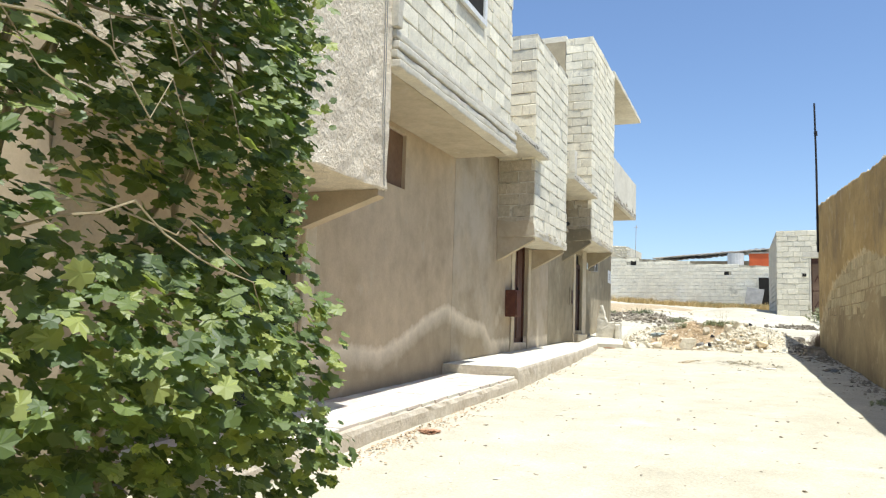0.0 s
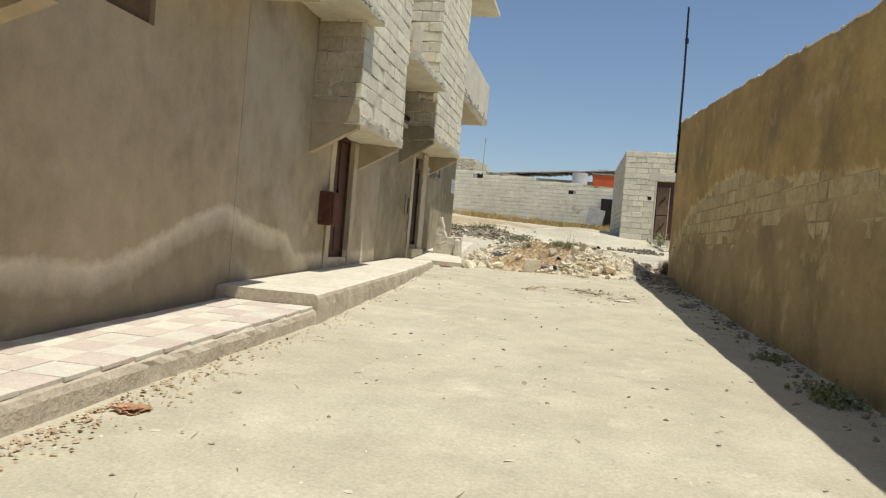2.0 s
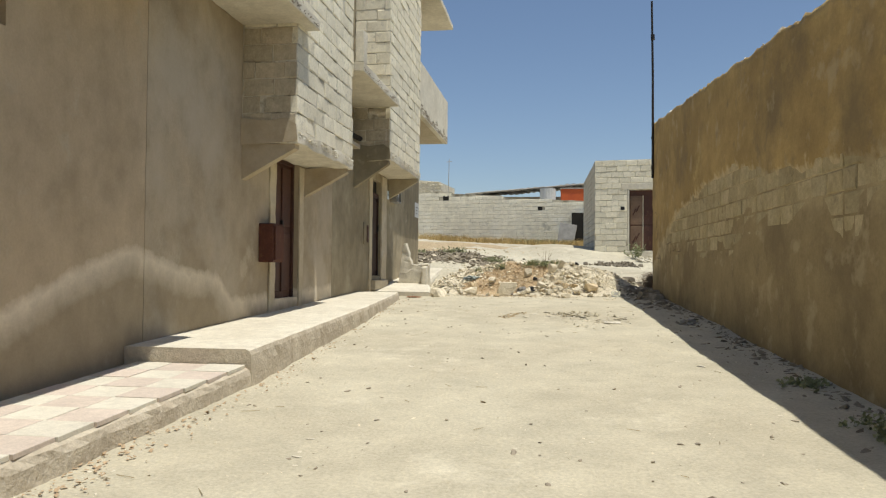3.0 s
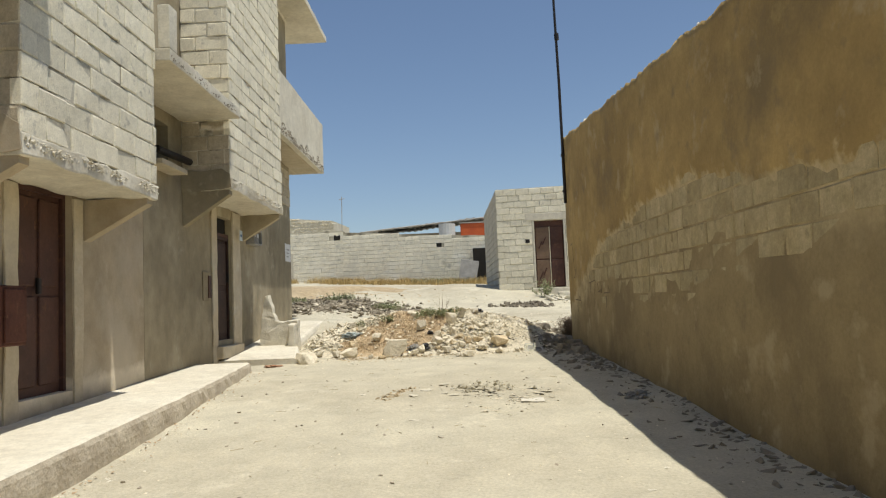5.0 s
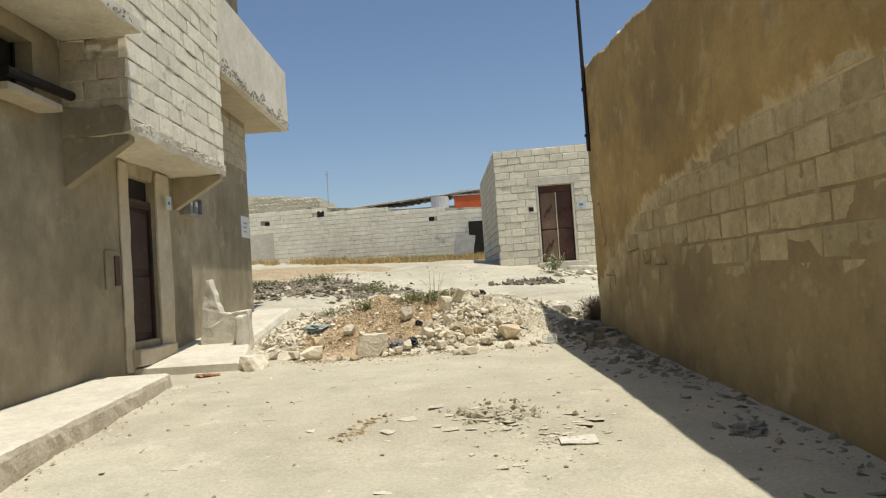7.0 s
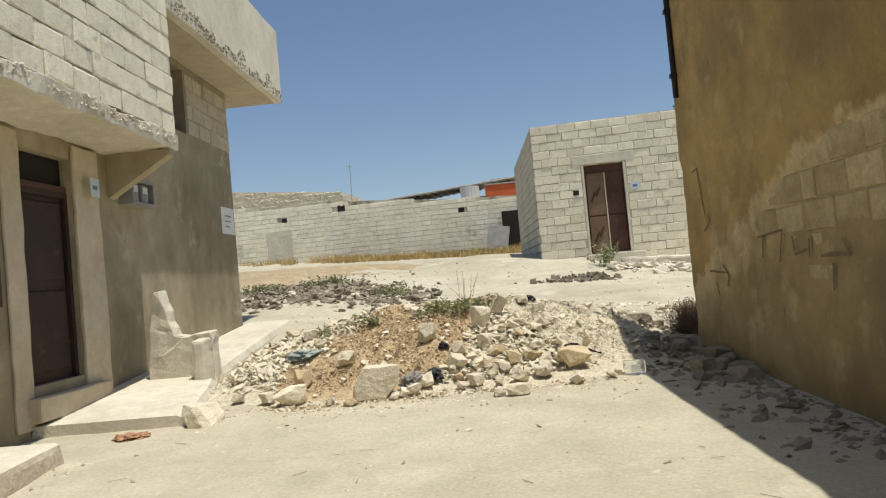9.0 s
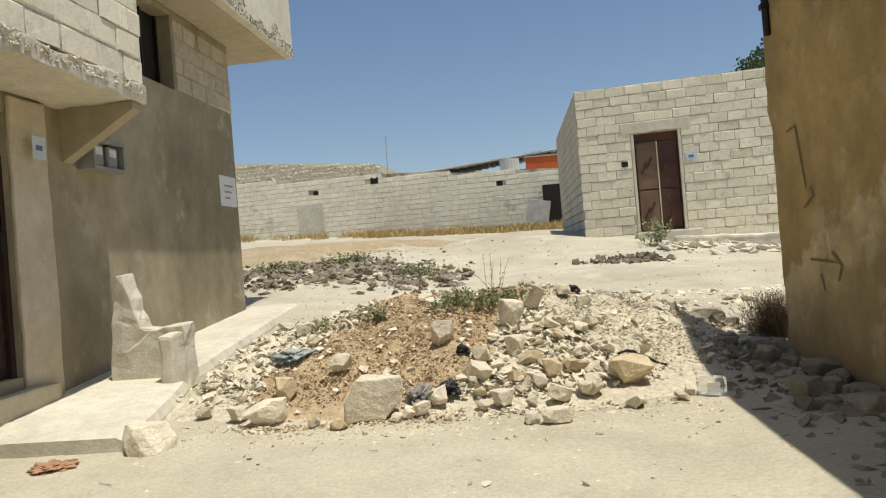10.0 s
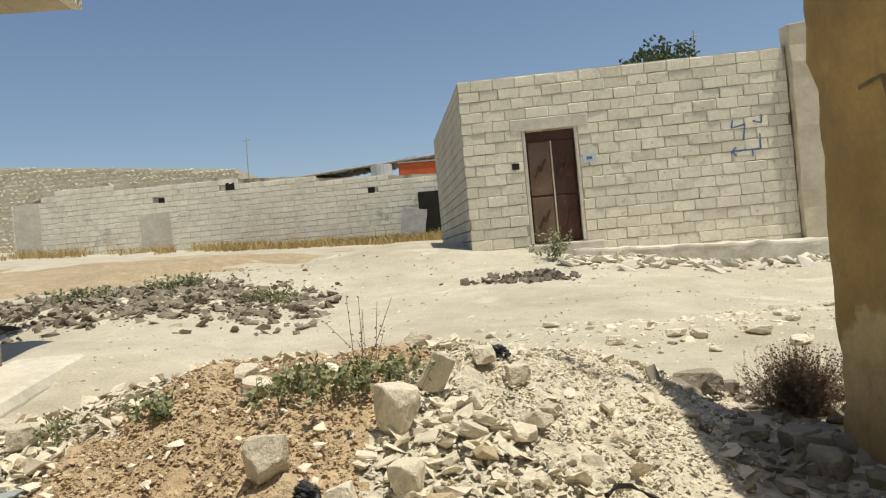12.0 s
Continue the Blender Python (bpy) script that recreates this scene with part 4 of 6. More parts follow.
ow = root("wall_east", (2, 12, 0), "tall ochre plastered wall, plaster fallen off in a band", "wall", kind="structure")
bm = bmesh.new()
ys_, nz = list(np.arange(-6, 21.26, 0.055)), 66
cols = []
for y in ys_:
    top_ = rw_top(y)
    col = []
    for k in range(nz + 1):
        z = -0.9 + (top_ + 0.9) * k / nz
        # the lane end of the wall is worn back in places
        yy = y - (0.22 * smooth01((y - 20.9) / 0.36) * (0.45 + 0.45 * noise.noise(Vector((z * 1.6, 0, 3))) + 0.35 * noise.noise(Vector((z * 5.5, 2, 3)))) if y > 20.9 else 0)
        col.append(bm.verts.new((rw_x(y) - plaster_out(y, z) + 0.05 * smooth01((y - 21.13) / 0.12) ** 2, yy, z)))
    cols.append(col)
for a, b in zip(cols, cols[1:]):
    for k in range(nz):
        bm.faces.new((a[k], a[k + 1], b[k + 1], b[k]))
far_col = [bm.verts.new((rw_x(21.2) + 0.75, v.co.y + 0.01, v.co.z)) for v in cols[-1]]
for k in range(nz):
    bm.faces.new((cols[-1][k], cols[-1][k + 1], far_col[k + 1], far_col[k]))
tops = [bm.verts.new((rw_x(y) + 0.30, y, rw_top(y) + 0.02 * noise.noise(Vector((y * 4, 9, 0))))) for y in ys_]
for k in range(len(ys_) - 1):
    bm.faces.new((cols[k][-1], tops[k], tops[k + 1], cols[k + 1][-1]))
part("plaster", bm, M["ochre"], ow, "ochre mud plaster with damp stains", smooth=True)
bm = bmesh.new()
vs = box(bm, 0.014, 0.30, -6.0, 21.0, -0.9, 3.2)
for v in vs:
    v.co.x += rw_x(v.co.y)
part("wall_core", bm, M["mortar_dark"], ow)
# the shed that the wall belongs to
bm = bmesh.new()
vs = box(bm, 0.31, 6.0, -6.0, 21.0, -1.5, 3.0)
for v in vs:
    v.co.x += rw_x(v.co.y)
part("shed_body", bm, M["ochre"], ow)
for k in range(6):
    ya, yb = 21.0 - 2.48 * k, 21.0 - 2.48 * (k + 1)
    run = Vector((rw_x(yb) - rw_x(ya), yb - ya, 0))
    lay_blocks(ow, (rw_x(ya), ya, 0), run, 0.0, run.length, 1.30, 2.86, meshes=BLOCKS_OLD, keep=lambda u, z, ya=ya, run=run: plaster_out(ya + run.y * u / run.length, z) < 0.011, seed=77 + 2 * k)

# crumbs of mortar along its top
pieces = []
for k in range(260):
    y = RNG.uniform(-2, 21.1)
    s = RNG.uniform(0.03, 0.10)
    pieces.append((*HULLS[k % 14], pose(rw_x(y) + RNG.uniform(0.0, 0.25), y, rw_top(y) + 0.1 * s, RNG.uniform(0, 360), RNG.uniform(0, 360), 0) @ Matrix.Scale(s, 4)))
tagged(merged("wall_top_crumbs", pieces, M["concrete"]), "loose mortar crumbs lying along the wall top", "rubble", kind="stuff")
pl = root("steel_pole", (1.82, 20.95, 3.2), "thin dark steel pole strapped to the wall end", "pole")
part("mast", tube([(1.84, 20.93, 3.2), (1.835, 20.93, 5.4), (1.81, 20.93, 7.05)], 0.028, 8, 0.8), M["pole"], pl)
part("clamp", tube([(1.835, 20.93, 6.2), (1.83, 20.93, 6.32)], 0.042, 8), M["pole"], pl)
for z_ in (3.4, 4.05):
    b_ = bmesh.new()
    box(b_, 1.80, 1.92, 20.90, 20.96, z_, z_ + 0.04)
    part("strap", b_, M["pole"], pl)

# spray-painted strokes on the wall (unreadable)
def strokes(name, label, segs, at, along, up=(0, 0, 1), width=0.02, material=None, out=None):
    g = root(name, at, label, "graffiti")
    for (a, b), (c, d) in segs:
        p, q = Vector(at) + Vector(along) * a + Vector(up) * b, Vector(at) + Vector(along) * c + Vector(up) * d
        dirn = (q - p).normalized()
        side = dirn.cross(Vector(out)).normalized() * width / 2
        bm = bmesh.new()
        o = Vector(out) * 0.002
        f = [bm.verts.new(v) for v in (p - side, q - side * 0.7, q + side * 0.7, p + side, p - side + o, q - side * 0.7 + o, q + side * 0.7 + o, p + side + o)]
        for k in ((4, 5, 6, 7), (0, 1, 5, 4), (1, 2, 6, 5), (2, 3, 7, 6), (3, 0, 4, 7)):
            bm.faces.new([f[j] for j in k])
        part("stroke", bm, material, g)
    return g


OUT = Vector((-1, -0.036, 0)).normalized()
for y_, z_, segs in (
    (19.3, 1.72, [((0, 0), (0.45, 0.03)), ((0.1, 0), (0.06, -0.16)), ((0.45, 0.03), (0.36, -0.2)), ((0.6, -0.02), (0.62, -0.15)), ((0.62, -0.15), (0.8, -0.12)), ((0.85, -0.05), (0.83, -0.17))]),
    (18.3, 1.55, [((0, 0), (0.35, 0.0)), ((0.35, 0.0), (0.28, 0.1)), ((0.15, -0.05), (0.12, -0.22))]),
    (20.75, 2.42, [((0, 0), (0.16, 0.02)), ((0.16, 0.02), (0.26, -0.45)), ((0.2, -0.58), (0.38, -0.5)), ((0.38, -0.5), (0.34, -0.44))]),
    (20.5, 1.47, [((0.0, 0.0), (0.45, -0.02)), ((0.35, 0.05), (0.48, -0.04)), ((0.48, -0.04), (0.42, -0.14)), ((0.15, -0.1), (0.2, -0.22))]),
):
    strokes("spray_marks", "dark spray-painted strokes on the ochre wall", segs, (rw_x(y_) - 0.022, y_, z_), (0.036, -1, 0), material=M["ink"], out=OUT)

# ---- block hut with the brown door ----
HUT_O = Vector((1.18, 32.2, 0))
HUT_D = Vector((6.17, -0.87, 0)).normalized()
HUT_N = Vector((HUT_D.y, -HUT_D.x, 0))
HB, HT = 1.72, 5.18
hm = Matrix.Translation(HUT_O) @ Matrix.Rotation(math.atan2(HUT_D.y, HUT_D.x), 4, "Z")
hut = root("block_hut", (1.18, 32.2, 1.8), "single-storey hut of bare pale concrete blocks", "hut")
DL, DR, DTOP, DBOT = 1.22, 2.16, 4.06, 1.88
bm = bmesh.new()
for a, b, c, d in ((0.014, DL, HB - 1, HT - 0.02), (DL, DR, DTOP, HT - 0.02), (DR, 6.2, HB - 1, HT - 0.02), (DL, DR, HB - 1, DBOT)):
    box(bm, a, b, 0.014, 0.20, c, d, hm)
core = part("front_wall", bm, M["mortar_hut"], hut)
bm = bmesh.new()
box(bm, 0.014, 6.2, 0.205, 7.4, HB - 1, HT - 0.15, hm)
part("body", bm, M["mortar"], hut)
CUT = HB + 0.12 + 12 * 0.207
lay_blocks(core, HUT_O, HUT_D, 0, DL - 0.07, HB + 0.12 - 4 * 0.207, CUT, keep=lambda u, z: not (u > DL - 0.33 and z > DTOP + 0.02), seed=3)
lay_blocks(core, HUT_O, HUT_D, DR + 0.07, 6.2, HB + 0.12 - 4 * 0.207, CUT, keep=lambda u, z: not (u < DR + 0.3 and z > DTOP + 0.02), seed=4)
lay_blocks(core, HUT_O, HUT_D, 0, 6.2, CUT, HT, seed=5)
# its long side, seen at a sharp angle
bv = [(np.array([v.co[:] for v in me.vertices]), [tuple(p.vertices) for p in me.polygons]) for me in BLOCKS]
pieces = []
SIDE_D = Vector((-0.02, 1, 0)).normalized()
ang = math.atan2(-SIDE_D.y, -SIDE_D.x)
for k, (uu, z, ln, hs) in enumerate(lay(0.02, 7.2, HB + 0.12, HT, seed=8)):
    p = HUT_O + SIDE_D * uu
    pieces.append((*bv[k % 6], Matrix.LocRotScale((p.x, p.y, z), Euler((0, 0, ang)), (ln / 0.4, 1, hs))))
# this side faces away from the sun; its grey paints that shade in
tagged(merged("side_blockwork", pieces, M["block_side_shade"], hut), kind="stuff")
b_ = bmesh.new()
box(b_, DL - 0.28, DR + 0.28, -0.012, 0.16, DTOP + 0.02, CUT - 0.01, hm)
bevel_all(b_, 0.012)
part("lintel", b_, M["concrete"], hut, "rough concrete lintel")
for a, b in ((DL - 0.06, DL), (DR, DR + 0.06)):
    b_ = bmesh.new()
    box(b_, a, b, -0.004, 0.2, DBOT, DTOP + 0.018, hm)
    bevel_all(b_, 0.01)
    part("jamb", b_, M["concrete"], hut)
door = part("door", (lambda b: (box(b, DL + 0.004, DR - 0.004, 0.13, 0.16, DBOT + 0.01, DTOP, hm), b)[1])(bmesh.new()), M["rust"], hut, "dark steel frame with a shaded transom")
mid = DL + 0.48
# left leaf painted lighter as if sunlit, right leaf in the darker brown
for a, b, mm in ((DL + 0.03, mid - 0.015, M["door_sunlit"]), (mid + 0.015, DR - 0.03, M["rust"])):
    for c, d in ((DBOT + 0.04, 2.78), (2.82, DTOP - 0.2)):
        b_ = bmesh.new()
        box(b_, a, b, 0.105, 0.128, c, d, hm)
        bevel_all(b_, 0.012)
        pan = part("panel", b_, mm, door)
        cx, cz = (a + b) / 2, (c + d) / 2
        for s in (-0.07, 0.05):
            b_ = bmesh.new()
            m = hm @ Matrix.Translation((cx + s, 0.09, cz + s)) @ Matrix.Rotation(0.45, 4, "Y")
            box(b_, -0.02, 0.02, -0.012, 0.012, -0.13, 0.13, m)
            part("ornament", b_, M["rust"], pan)
b_ = bmesh.new()
box(b_, mid - 0.014, mid + 0.014, 0.09, 0.13, DBOT + 0.04, DTOP - 0.2, hm)
part("door_edge", b_, M["post"], door, "pale strip of light paint between leaves")
b_ = bmesh.new()
box(b_, DR + 0.13, DR + 0.38, -0.012, -0.004, 3.36, 3.52, hm)
part("house_plate", b_, M["plate_blue"], hut, "pale blue house plate")
b_ = bmesh.new()
box(b_, DR + 0.19, DR + 0.30, -0.0155, -0.013, 3.41, 3.47, hm)
part("plate_bar", b_, M["ink_blue"], hut)
b_ = bmesh.new()
box(b_, DL - 0.30, DL - 0.16, -0.02, 0.0, 3.35, 3.47, hm)
bevel_all(b_, 0.006)
part("bell_plate", b_, M["pole"], hut, "small black bell plate")
strokes("blue_spray_marks", "blue spray-painted strokes on the block hut", [((0.0, 0.0), (0.55, 0.02)), ((0.55, 0.02), (0.56, 0.3)), ((0.25, 0.2), (0.30, 0.5)), ((0.30, 0.5), (0.05, 0.45)), ((0.05, 0.45), (0.08, 0.6)), ((0.45, 0.55), (0.6, 0.5)), ((0.6, 0.5), (0.62, 0.65)), ((0.1, 0.08), (0.02, 0.0)), ((0.1, -0.08), (0.02, 0.0)), ((0.4, 0.02), (0.4, -0.12))],
        tuple(HUT_O + HUT_D * 5.05 + HUT_N * 0.008 + Vector((0, 0, 3.28))), tuple(HUT_D), width=0.035, material=M["ink_blue"], out=HUT_N)
# ledge in front and the plastered neighbour
LD = slab(1.9, 6.6, -0.75, -0.02, 1.0, 1.72, 0.05, 0.035, 0.12, 21, top=lambda x, y: -0.045 * (x - 1.9) + 0.025 * noise.noise(Vector((x * 3, y * 3, 2))))
for v in LD.verts:
    v.co = hm @ v.co
part("ledge", LD, M["concrete"], hut, "cracked concrete ledge")
part("step_slab", (lambda b: ([setattr(v, "co", hm @ v.co) for v in b.verts], b)[1])(slab(1.1, 2.5, -0.5, -0.02, 1.2, 1.86, 0.03, 0.015, 0.25, 22)), M["concrete"], hut)
nb = root("plastered_wall", (7.6, 31.2, 1.2), "rough grey plastered wall end rising above the hut", "wall")
NW = slab(6.22, 9.5, -0.18, 0.25, 0.6, 5.42, 0.02, 0.05, 0.3, 23)
for v in NW.verts:
    if v.co.z > 5.2:
        v.co.z += 0.25 * smooth01((7.2 - v.co.x) / 0.6) * 0.5
    v.co = hm @ v.co
part("wall_end", NW, M["post"], nb)

# ---- far yard wall ----
fw = root("yard_wall", (-6, 46.8, 2.6), "long whitewashed block yard wall, patched and stained", "yard wall")
FA, FB = Vector((-15.0, 47.6, 0)), Vector((1.6, 45.4, 0))
FD = (FB - FA).normalized()
FLEN = (FB - FA).length
fm = Matrix.Translation(FA) @ Matrix.Rotation(math.atan2(FD.y, FD.x), 4, "Z")


def yard_top(u):
    return float(np.interp(u, (0, 1.1, 1.2, 4.0, 4.1, 9.0, 9.1, 12, 12.1, FLEN), (5.25, 5.3, 5.55, 5.75, 5.55, 5.5, 5.4, 5.2, 5.1, 4.85))) + 0.03 * noise.noise(Vector((u * 2, 0, 0)))


bm = bmesh.new()
lo, hi = [], []
for k in range(120):
    u = FLEN * k / 119
    for yy, store in ((0.012, lo), (0.22, hi)):
        store.append([bm.verts.new(fm @ Vector((u, yy, z))) for z in (1.6, yard_top(u) - 0.02)])
for k in range(119):
    bm.faces.new((lo[k][0], lo[k + 1][0], lo[k + 1][1], lo[k][1]))
    bm.faces.new((hi[k + 1][0], hi[k][0], hi[k][1], hi[k + 1][1]))
    bm.faces.new((lo[k][1], lo[k + 1][1], hi[k + 1][1], hi[k][1]))
part("wall_core", bm, M["mortar_hut"], fw)
pieces = []
fr = math.atan2(FD.y, FD.x)
HOLES = ((8.7, 5.12, 0.17), (14.05, 4.47, 0.13), (6.0, 4.85, 0.12))
for k, (uu, z, ln, hs) in enumerate(lay(0, FLEN, 2.3, 5.8, keep=lambda a, b: b < yard_top(a) - 0.08 and not any(abs(a - h[0]) < 0.2 and abs(b - h[1]) < h[2] for h in HOLES), seed=12)):
    p = FA + FD * uu
    pieces.append((*bv[k % 6], Matrix.LocRotScale((p.x, p.y, z), Euler((RNG.uniform(-0.02, 0.02), 0, fr)), (ln / 0.4, 1, hs))))
tagged(merged("wall_blocks", pieces, M["block_joined"], fw), kind="stuff")
for hu, hz, hs in HOLES:
    b_ = bmesh.new()
    box(b_, hu - hs, hu + hs, -0.004, 0.01, hz - hs * 0.8, hz + hs * 0.8, fm)
    part("hole", b_, M["dark"], fw, "dark vent hole")
for u0, u1, z0, z1 in ((0.1, 1.15, 2.6, 5.2), (5.1, 6.3, 2.9, 4.4)):
    P = slab(u0, u1, -0.02, 0.0, z0, z1, 0.008, 0.012, 0.2, int(u0 * 5))
    for v in P.verts:
        v.co = fm @ v.co
    part("render_patch", P, M["concrete"], fw, "patch of grey cement render")

# added dark panel: paints the shadow gap between yard wall and hut, no gate
gt = root("gap_shade", (1.2, 45.1, 2.3), "dark panel painting the shaded gap beside the yard wall", "gate")
b_ = bmesh.new()
box(b_, 0.62, 1.55, 45.22, 45.27, 2.2, 4.2)
bevel_all(b_, 0.01)
part("gate_leaf", b_, M["dark"], gt)

# ---- heap of rubble and soil ----


def heap(x, y):
    """Height of the heap over the ground: steep front, long crest, a tail of dust on the wall's side."""
    wx, wy = 0.12 * noise.noise(Vector((x * 1.6, y * 1.6, 5))), 0.10 * noise.noise(Vector((x * 1.9, y * 1.9, 15)))
    rise = float(np.interp(y + wy, (19.5, 19.9, 20.2, 20.5, 20.9, 21.3, 21.7, 22.1, 22.9), (0, 0.06, 0.18, 0.33, 0.48, 0.59, 0.63, 0.48, 0)))
    width = float(np.interp(x + wx, (-3.2, -2.85, -2.4, -1.8, -1.2, 0.1, 0.5, 0.85, 1.3, 1.7), (0, 0.26, 0.56, 0.76, 1, 1, 0.72, 0.38, 0.14, 0)))
    h = rise * width
    h += 0.20 * math.exp(-((x - 0.95) / 0.42) ** 2 - ((y - 21.75) / 0.55) ** 2) + 0.10 * math.exp(-((x - 1.7) / 0.8) ** 2 - ((y - 21.9) / 0.5) ** 2)
    return h * (1 + 0.14 * noise.noise(Vector((x * 2.2, y * 2.2, 9))))


def top_of(x, y):
    h = heap(x, y)
    return lie(x, y) + max(0.0, h - 0.015)


def soil(x, y):
    """Where brown soil lies over the heap rather than pale rubble."""
    w = 0.22 * noise.noise(Vector((x * 2.5, y * 2.5, 2))) + 0.12 * noise.noise(Vector((x * 7, y * 7, 2)))
    a = float(np.interp(y, (19.6, 19.9, 20.3, 20.8, 21.7), (-1.6, -2.05, -2.20, -1.90, -1.35)))
    b = float(np.interp(y, (19.6, 19.9, 20.3, 20.8, 21.4), (-1.2, -1.05, -0.55, -0.33, -0.2)))
    return a + w < x < b + w and 19.72 + w < y < 21.85 + w


def make_heap():
    xs, ys = np.arange(-3.3, 2.7, 0.04), np.arange(19.3, 23.4, 0.04)
    w = len(xs)
    vs = []
    for y in ys:
        for x in xs:
            h = heap(x, y)
            lump = 0.05 * noise.noise(Vector((x * 6, y * 6, 1))) + 0.035 * noise.noise(Vector((x * 13, y * 13, 1)))
            vs.append((x, y, lie(x, y) + h - 0.035 + lump * min(1, h * 4)))
    fs = [(j * w + i, j * w + i + 1, (j + 1) * w + i + 1, (j + 1) * w + i) for j in range(len(ys) - 1) for i in range(w - 1)]
    me = bpy.data.meshes.new("rubble_heap")
    me.from_pydata(vs, [], fs)
    me.materials.append(M["rubble_dust"])
    me.materials.append(M["earth"])
    me.polygons.foreach_set("material_index", [1 if soil(*p.center[:2]) else 0 for p in me.polygons])
    me.polygons.foreach_set("use_smooth", [True] * len(me.polygons))
    return tagged(new("rubble_heap", me), "heap of brown soil and pale broken rubble across the lane", "rubble heap", kind="stuff")


make_heap()


def scatter(name, label, count, where, sizes, material, seed, flat=1.0, sink=0.36, height=top_of, power=2.0, category="rubble", tilt=0.6):
    """Loose stones of many sizes in one mesh; where(r) gives a place, or None."""
    r = random.Random(seed)
    pieces = []
    while len(pieces) < count:
        p = where(r)
        if p is None:
            continue
        s = sizes[0] + (sizes[1] - sizes[0]) * r.random() ** power
        m = Matrix.LocRotScale((p[0], p[1], height(*p) + s * (0.25 - sink)), Euler((r.uniform(-tilt, tilt), r.uniform(-tilt, tilt), r.uniform(0, 6.3))), (s * r.uniform(0.8, 1.3), s * r.uniform(0.7, 1.1), s * flat * r.uniform(0.6, 1.0)))
        pieces.append((*HULLS[r.randrange(14)], m))
    return tagged(merged(name, pieces, material), label, category, kind="stuff")


def on_heap(test):
    def f(r):
        x, y = r.uniform(-3.1, 1.6), r.uniform(19.5, 22.9)
        return (x, y) if heap(x, y) > 0.06 + 0.1 * r.random() and test(x, y, r) else None
    return f


def dusty(x, y):
    """The wall's side of the heap is fine dust and grit."""
    return x > float(np.interp(y, (19.6, 20.1, 20.5, 20.9), (1.2, 0.72, 0.33, 0.03))) + 0.15 * noise.noise(Vector((x * 2, y * 2, 31)))


scatter("heap_stones", "broken pale stones over the heap", 1700, on_heap(lambda x, y, r: not soil(x, y) and (not dusty(x, y) or r.random() < 0.03) and (x > -1.3 or r.random() < 0.35)), (0.025, 0.14), M["stone"], 1, power=2.8, sink=0.22)
scatter("heap_slivers", "flat flakes of broken plaster over the heap", 1500, on_heap(lambda x, y, r: not soil(x, y) and (not dusty(x, y) or r.random() < 0.06)), (0.03, 0.15), M["stone"], 21, power=1.8, sink=0.16, flat=0.3, tilt=0.9)
scatter("heap_grit", "grey crumbled block and grit over the heap", 9000, on_heap(lambda x, y, r: not soil(x, y) and (not dusty(x, y) or r.random() < 0.25)), (0.012, 0.055), M["grit"], 2, power=1.8, sink=0.24)
scatter("dust_grit", "fine pale grit on the dusty side of the heap", 6000, on_heap(lambda x, y, r: dusty(x, y)), (0.006, 0.035), M["stone"], 22, power=1.8, sink=0.24)
scatter("soil_clods", "brown clods and small stones in the heap soil", 7500, on_heap(lambda x, y, r: soil(x, y)), (0.006, 0.036), M["earth"], 3, power=2.2, sink=0.30)
scatter("soil_pebbles", "tan pebbles in the heap soil", 3600, on_heap(lambda x, y, r: soil(x, y)), (0.006, 0.036), M["pebble"], 4, power=2.0, sink=0.26)
scatter("soil_stones", "pale stones lying in the heap soil", 170, on_heap(lambda x, y, r: soil(x, y)), (0.03, 0.11), M["stone"], 23, power=2.0, sink=0.22)
scatter("fringe_stones", "small rubble strewn round the heap", 1500, lambda r: (r.uniform(-2.6, 1.0), 19.75 - abs(r.gauss(0, 0.28)) + 0.15 * noise.noise(Vector((r.random(), 0, 0)))), (0.010, 0.07), M["stone"], 5, power=3.0)
scatter("fringe_soil", "brown clods spilled at the heap foot", 700, lambda r: (r.uniform(-2.1, -0.6), 19.72 - abs(r.gauss(0, 0.16))), (0.010, 0.05), M["earth"], 24, power=2.4)


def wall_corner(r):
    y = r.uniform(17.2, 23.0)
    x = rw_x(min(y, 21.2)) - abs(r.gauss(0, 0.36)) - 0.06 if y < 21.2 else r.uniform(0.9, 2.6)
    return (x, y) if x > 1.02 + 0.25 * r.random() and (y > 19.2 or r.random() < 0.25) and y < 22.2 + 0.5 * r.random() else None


scatter("corner_rubble", "broken rubble lying in the shade at the wall end", 620, wall_corner, (0.04, 0.22), M["dark_stone"], 6, power=1.8)
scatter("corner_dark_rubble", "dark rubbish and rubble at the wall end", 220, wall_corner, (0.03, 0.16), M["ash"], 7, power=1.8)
scatter("band_rubble", "thin band of broken stones across the track", 1300, lambda r: (r.uniform(0.4, 6.5), r.gauss(24.75, 0.45)), (0.02, 0.22), M["stone"], 8, power=3.0)
scatter("track_stones", "stones strewn over the open ground", 2200, lambda r: (r.uniform(-3.5, 6.5), r.uniform(22.6, 31.0)), (0.012, 0.12), M["stone"], 9, power=3.0)
scatter("track_dark_bits", "dark litter bits on the open ground", 600, lambda r: (r.uniform(-3.5, 6.5), r.uniform(22.6, 31.5)), (0.012, 0.10), M["dark_stone"], 39, power=3.0)


def back_dump(r):
    x, y = r.gauss(-4.0, 1.8), r.gauss(28.6, 0.75)
    return (x, y) if x < -1.2 else None


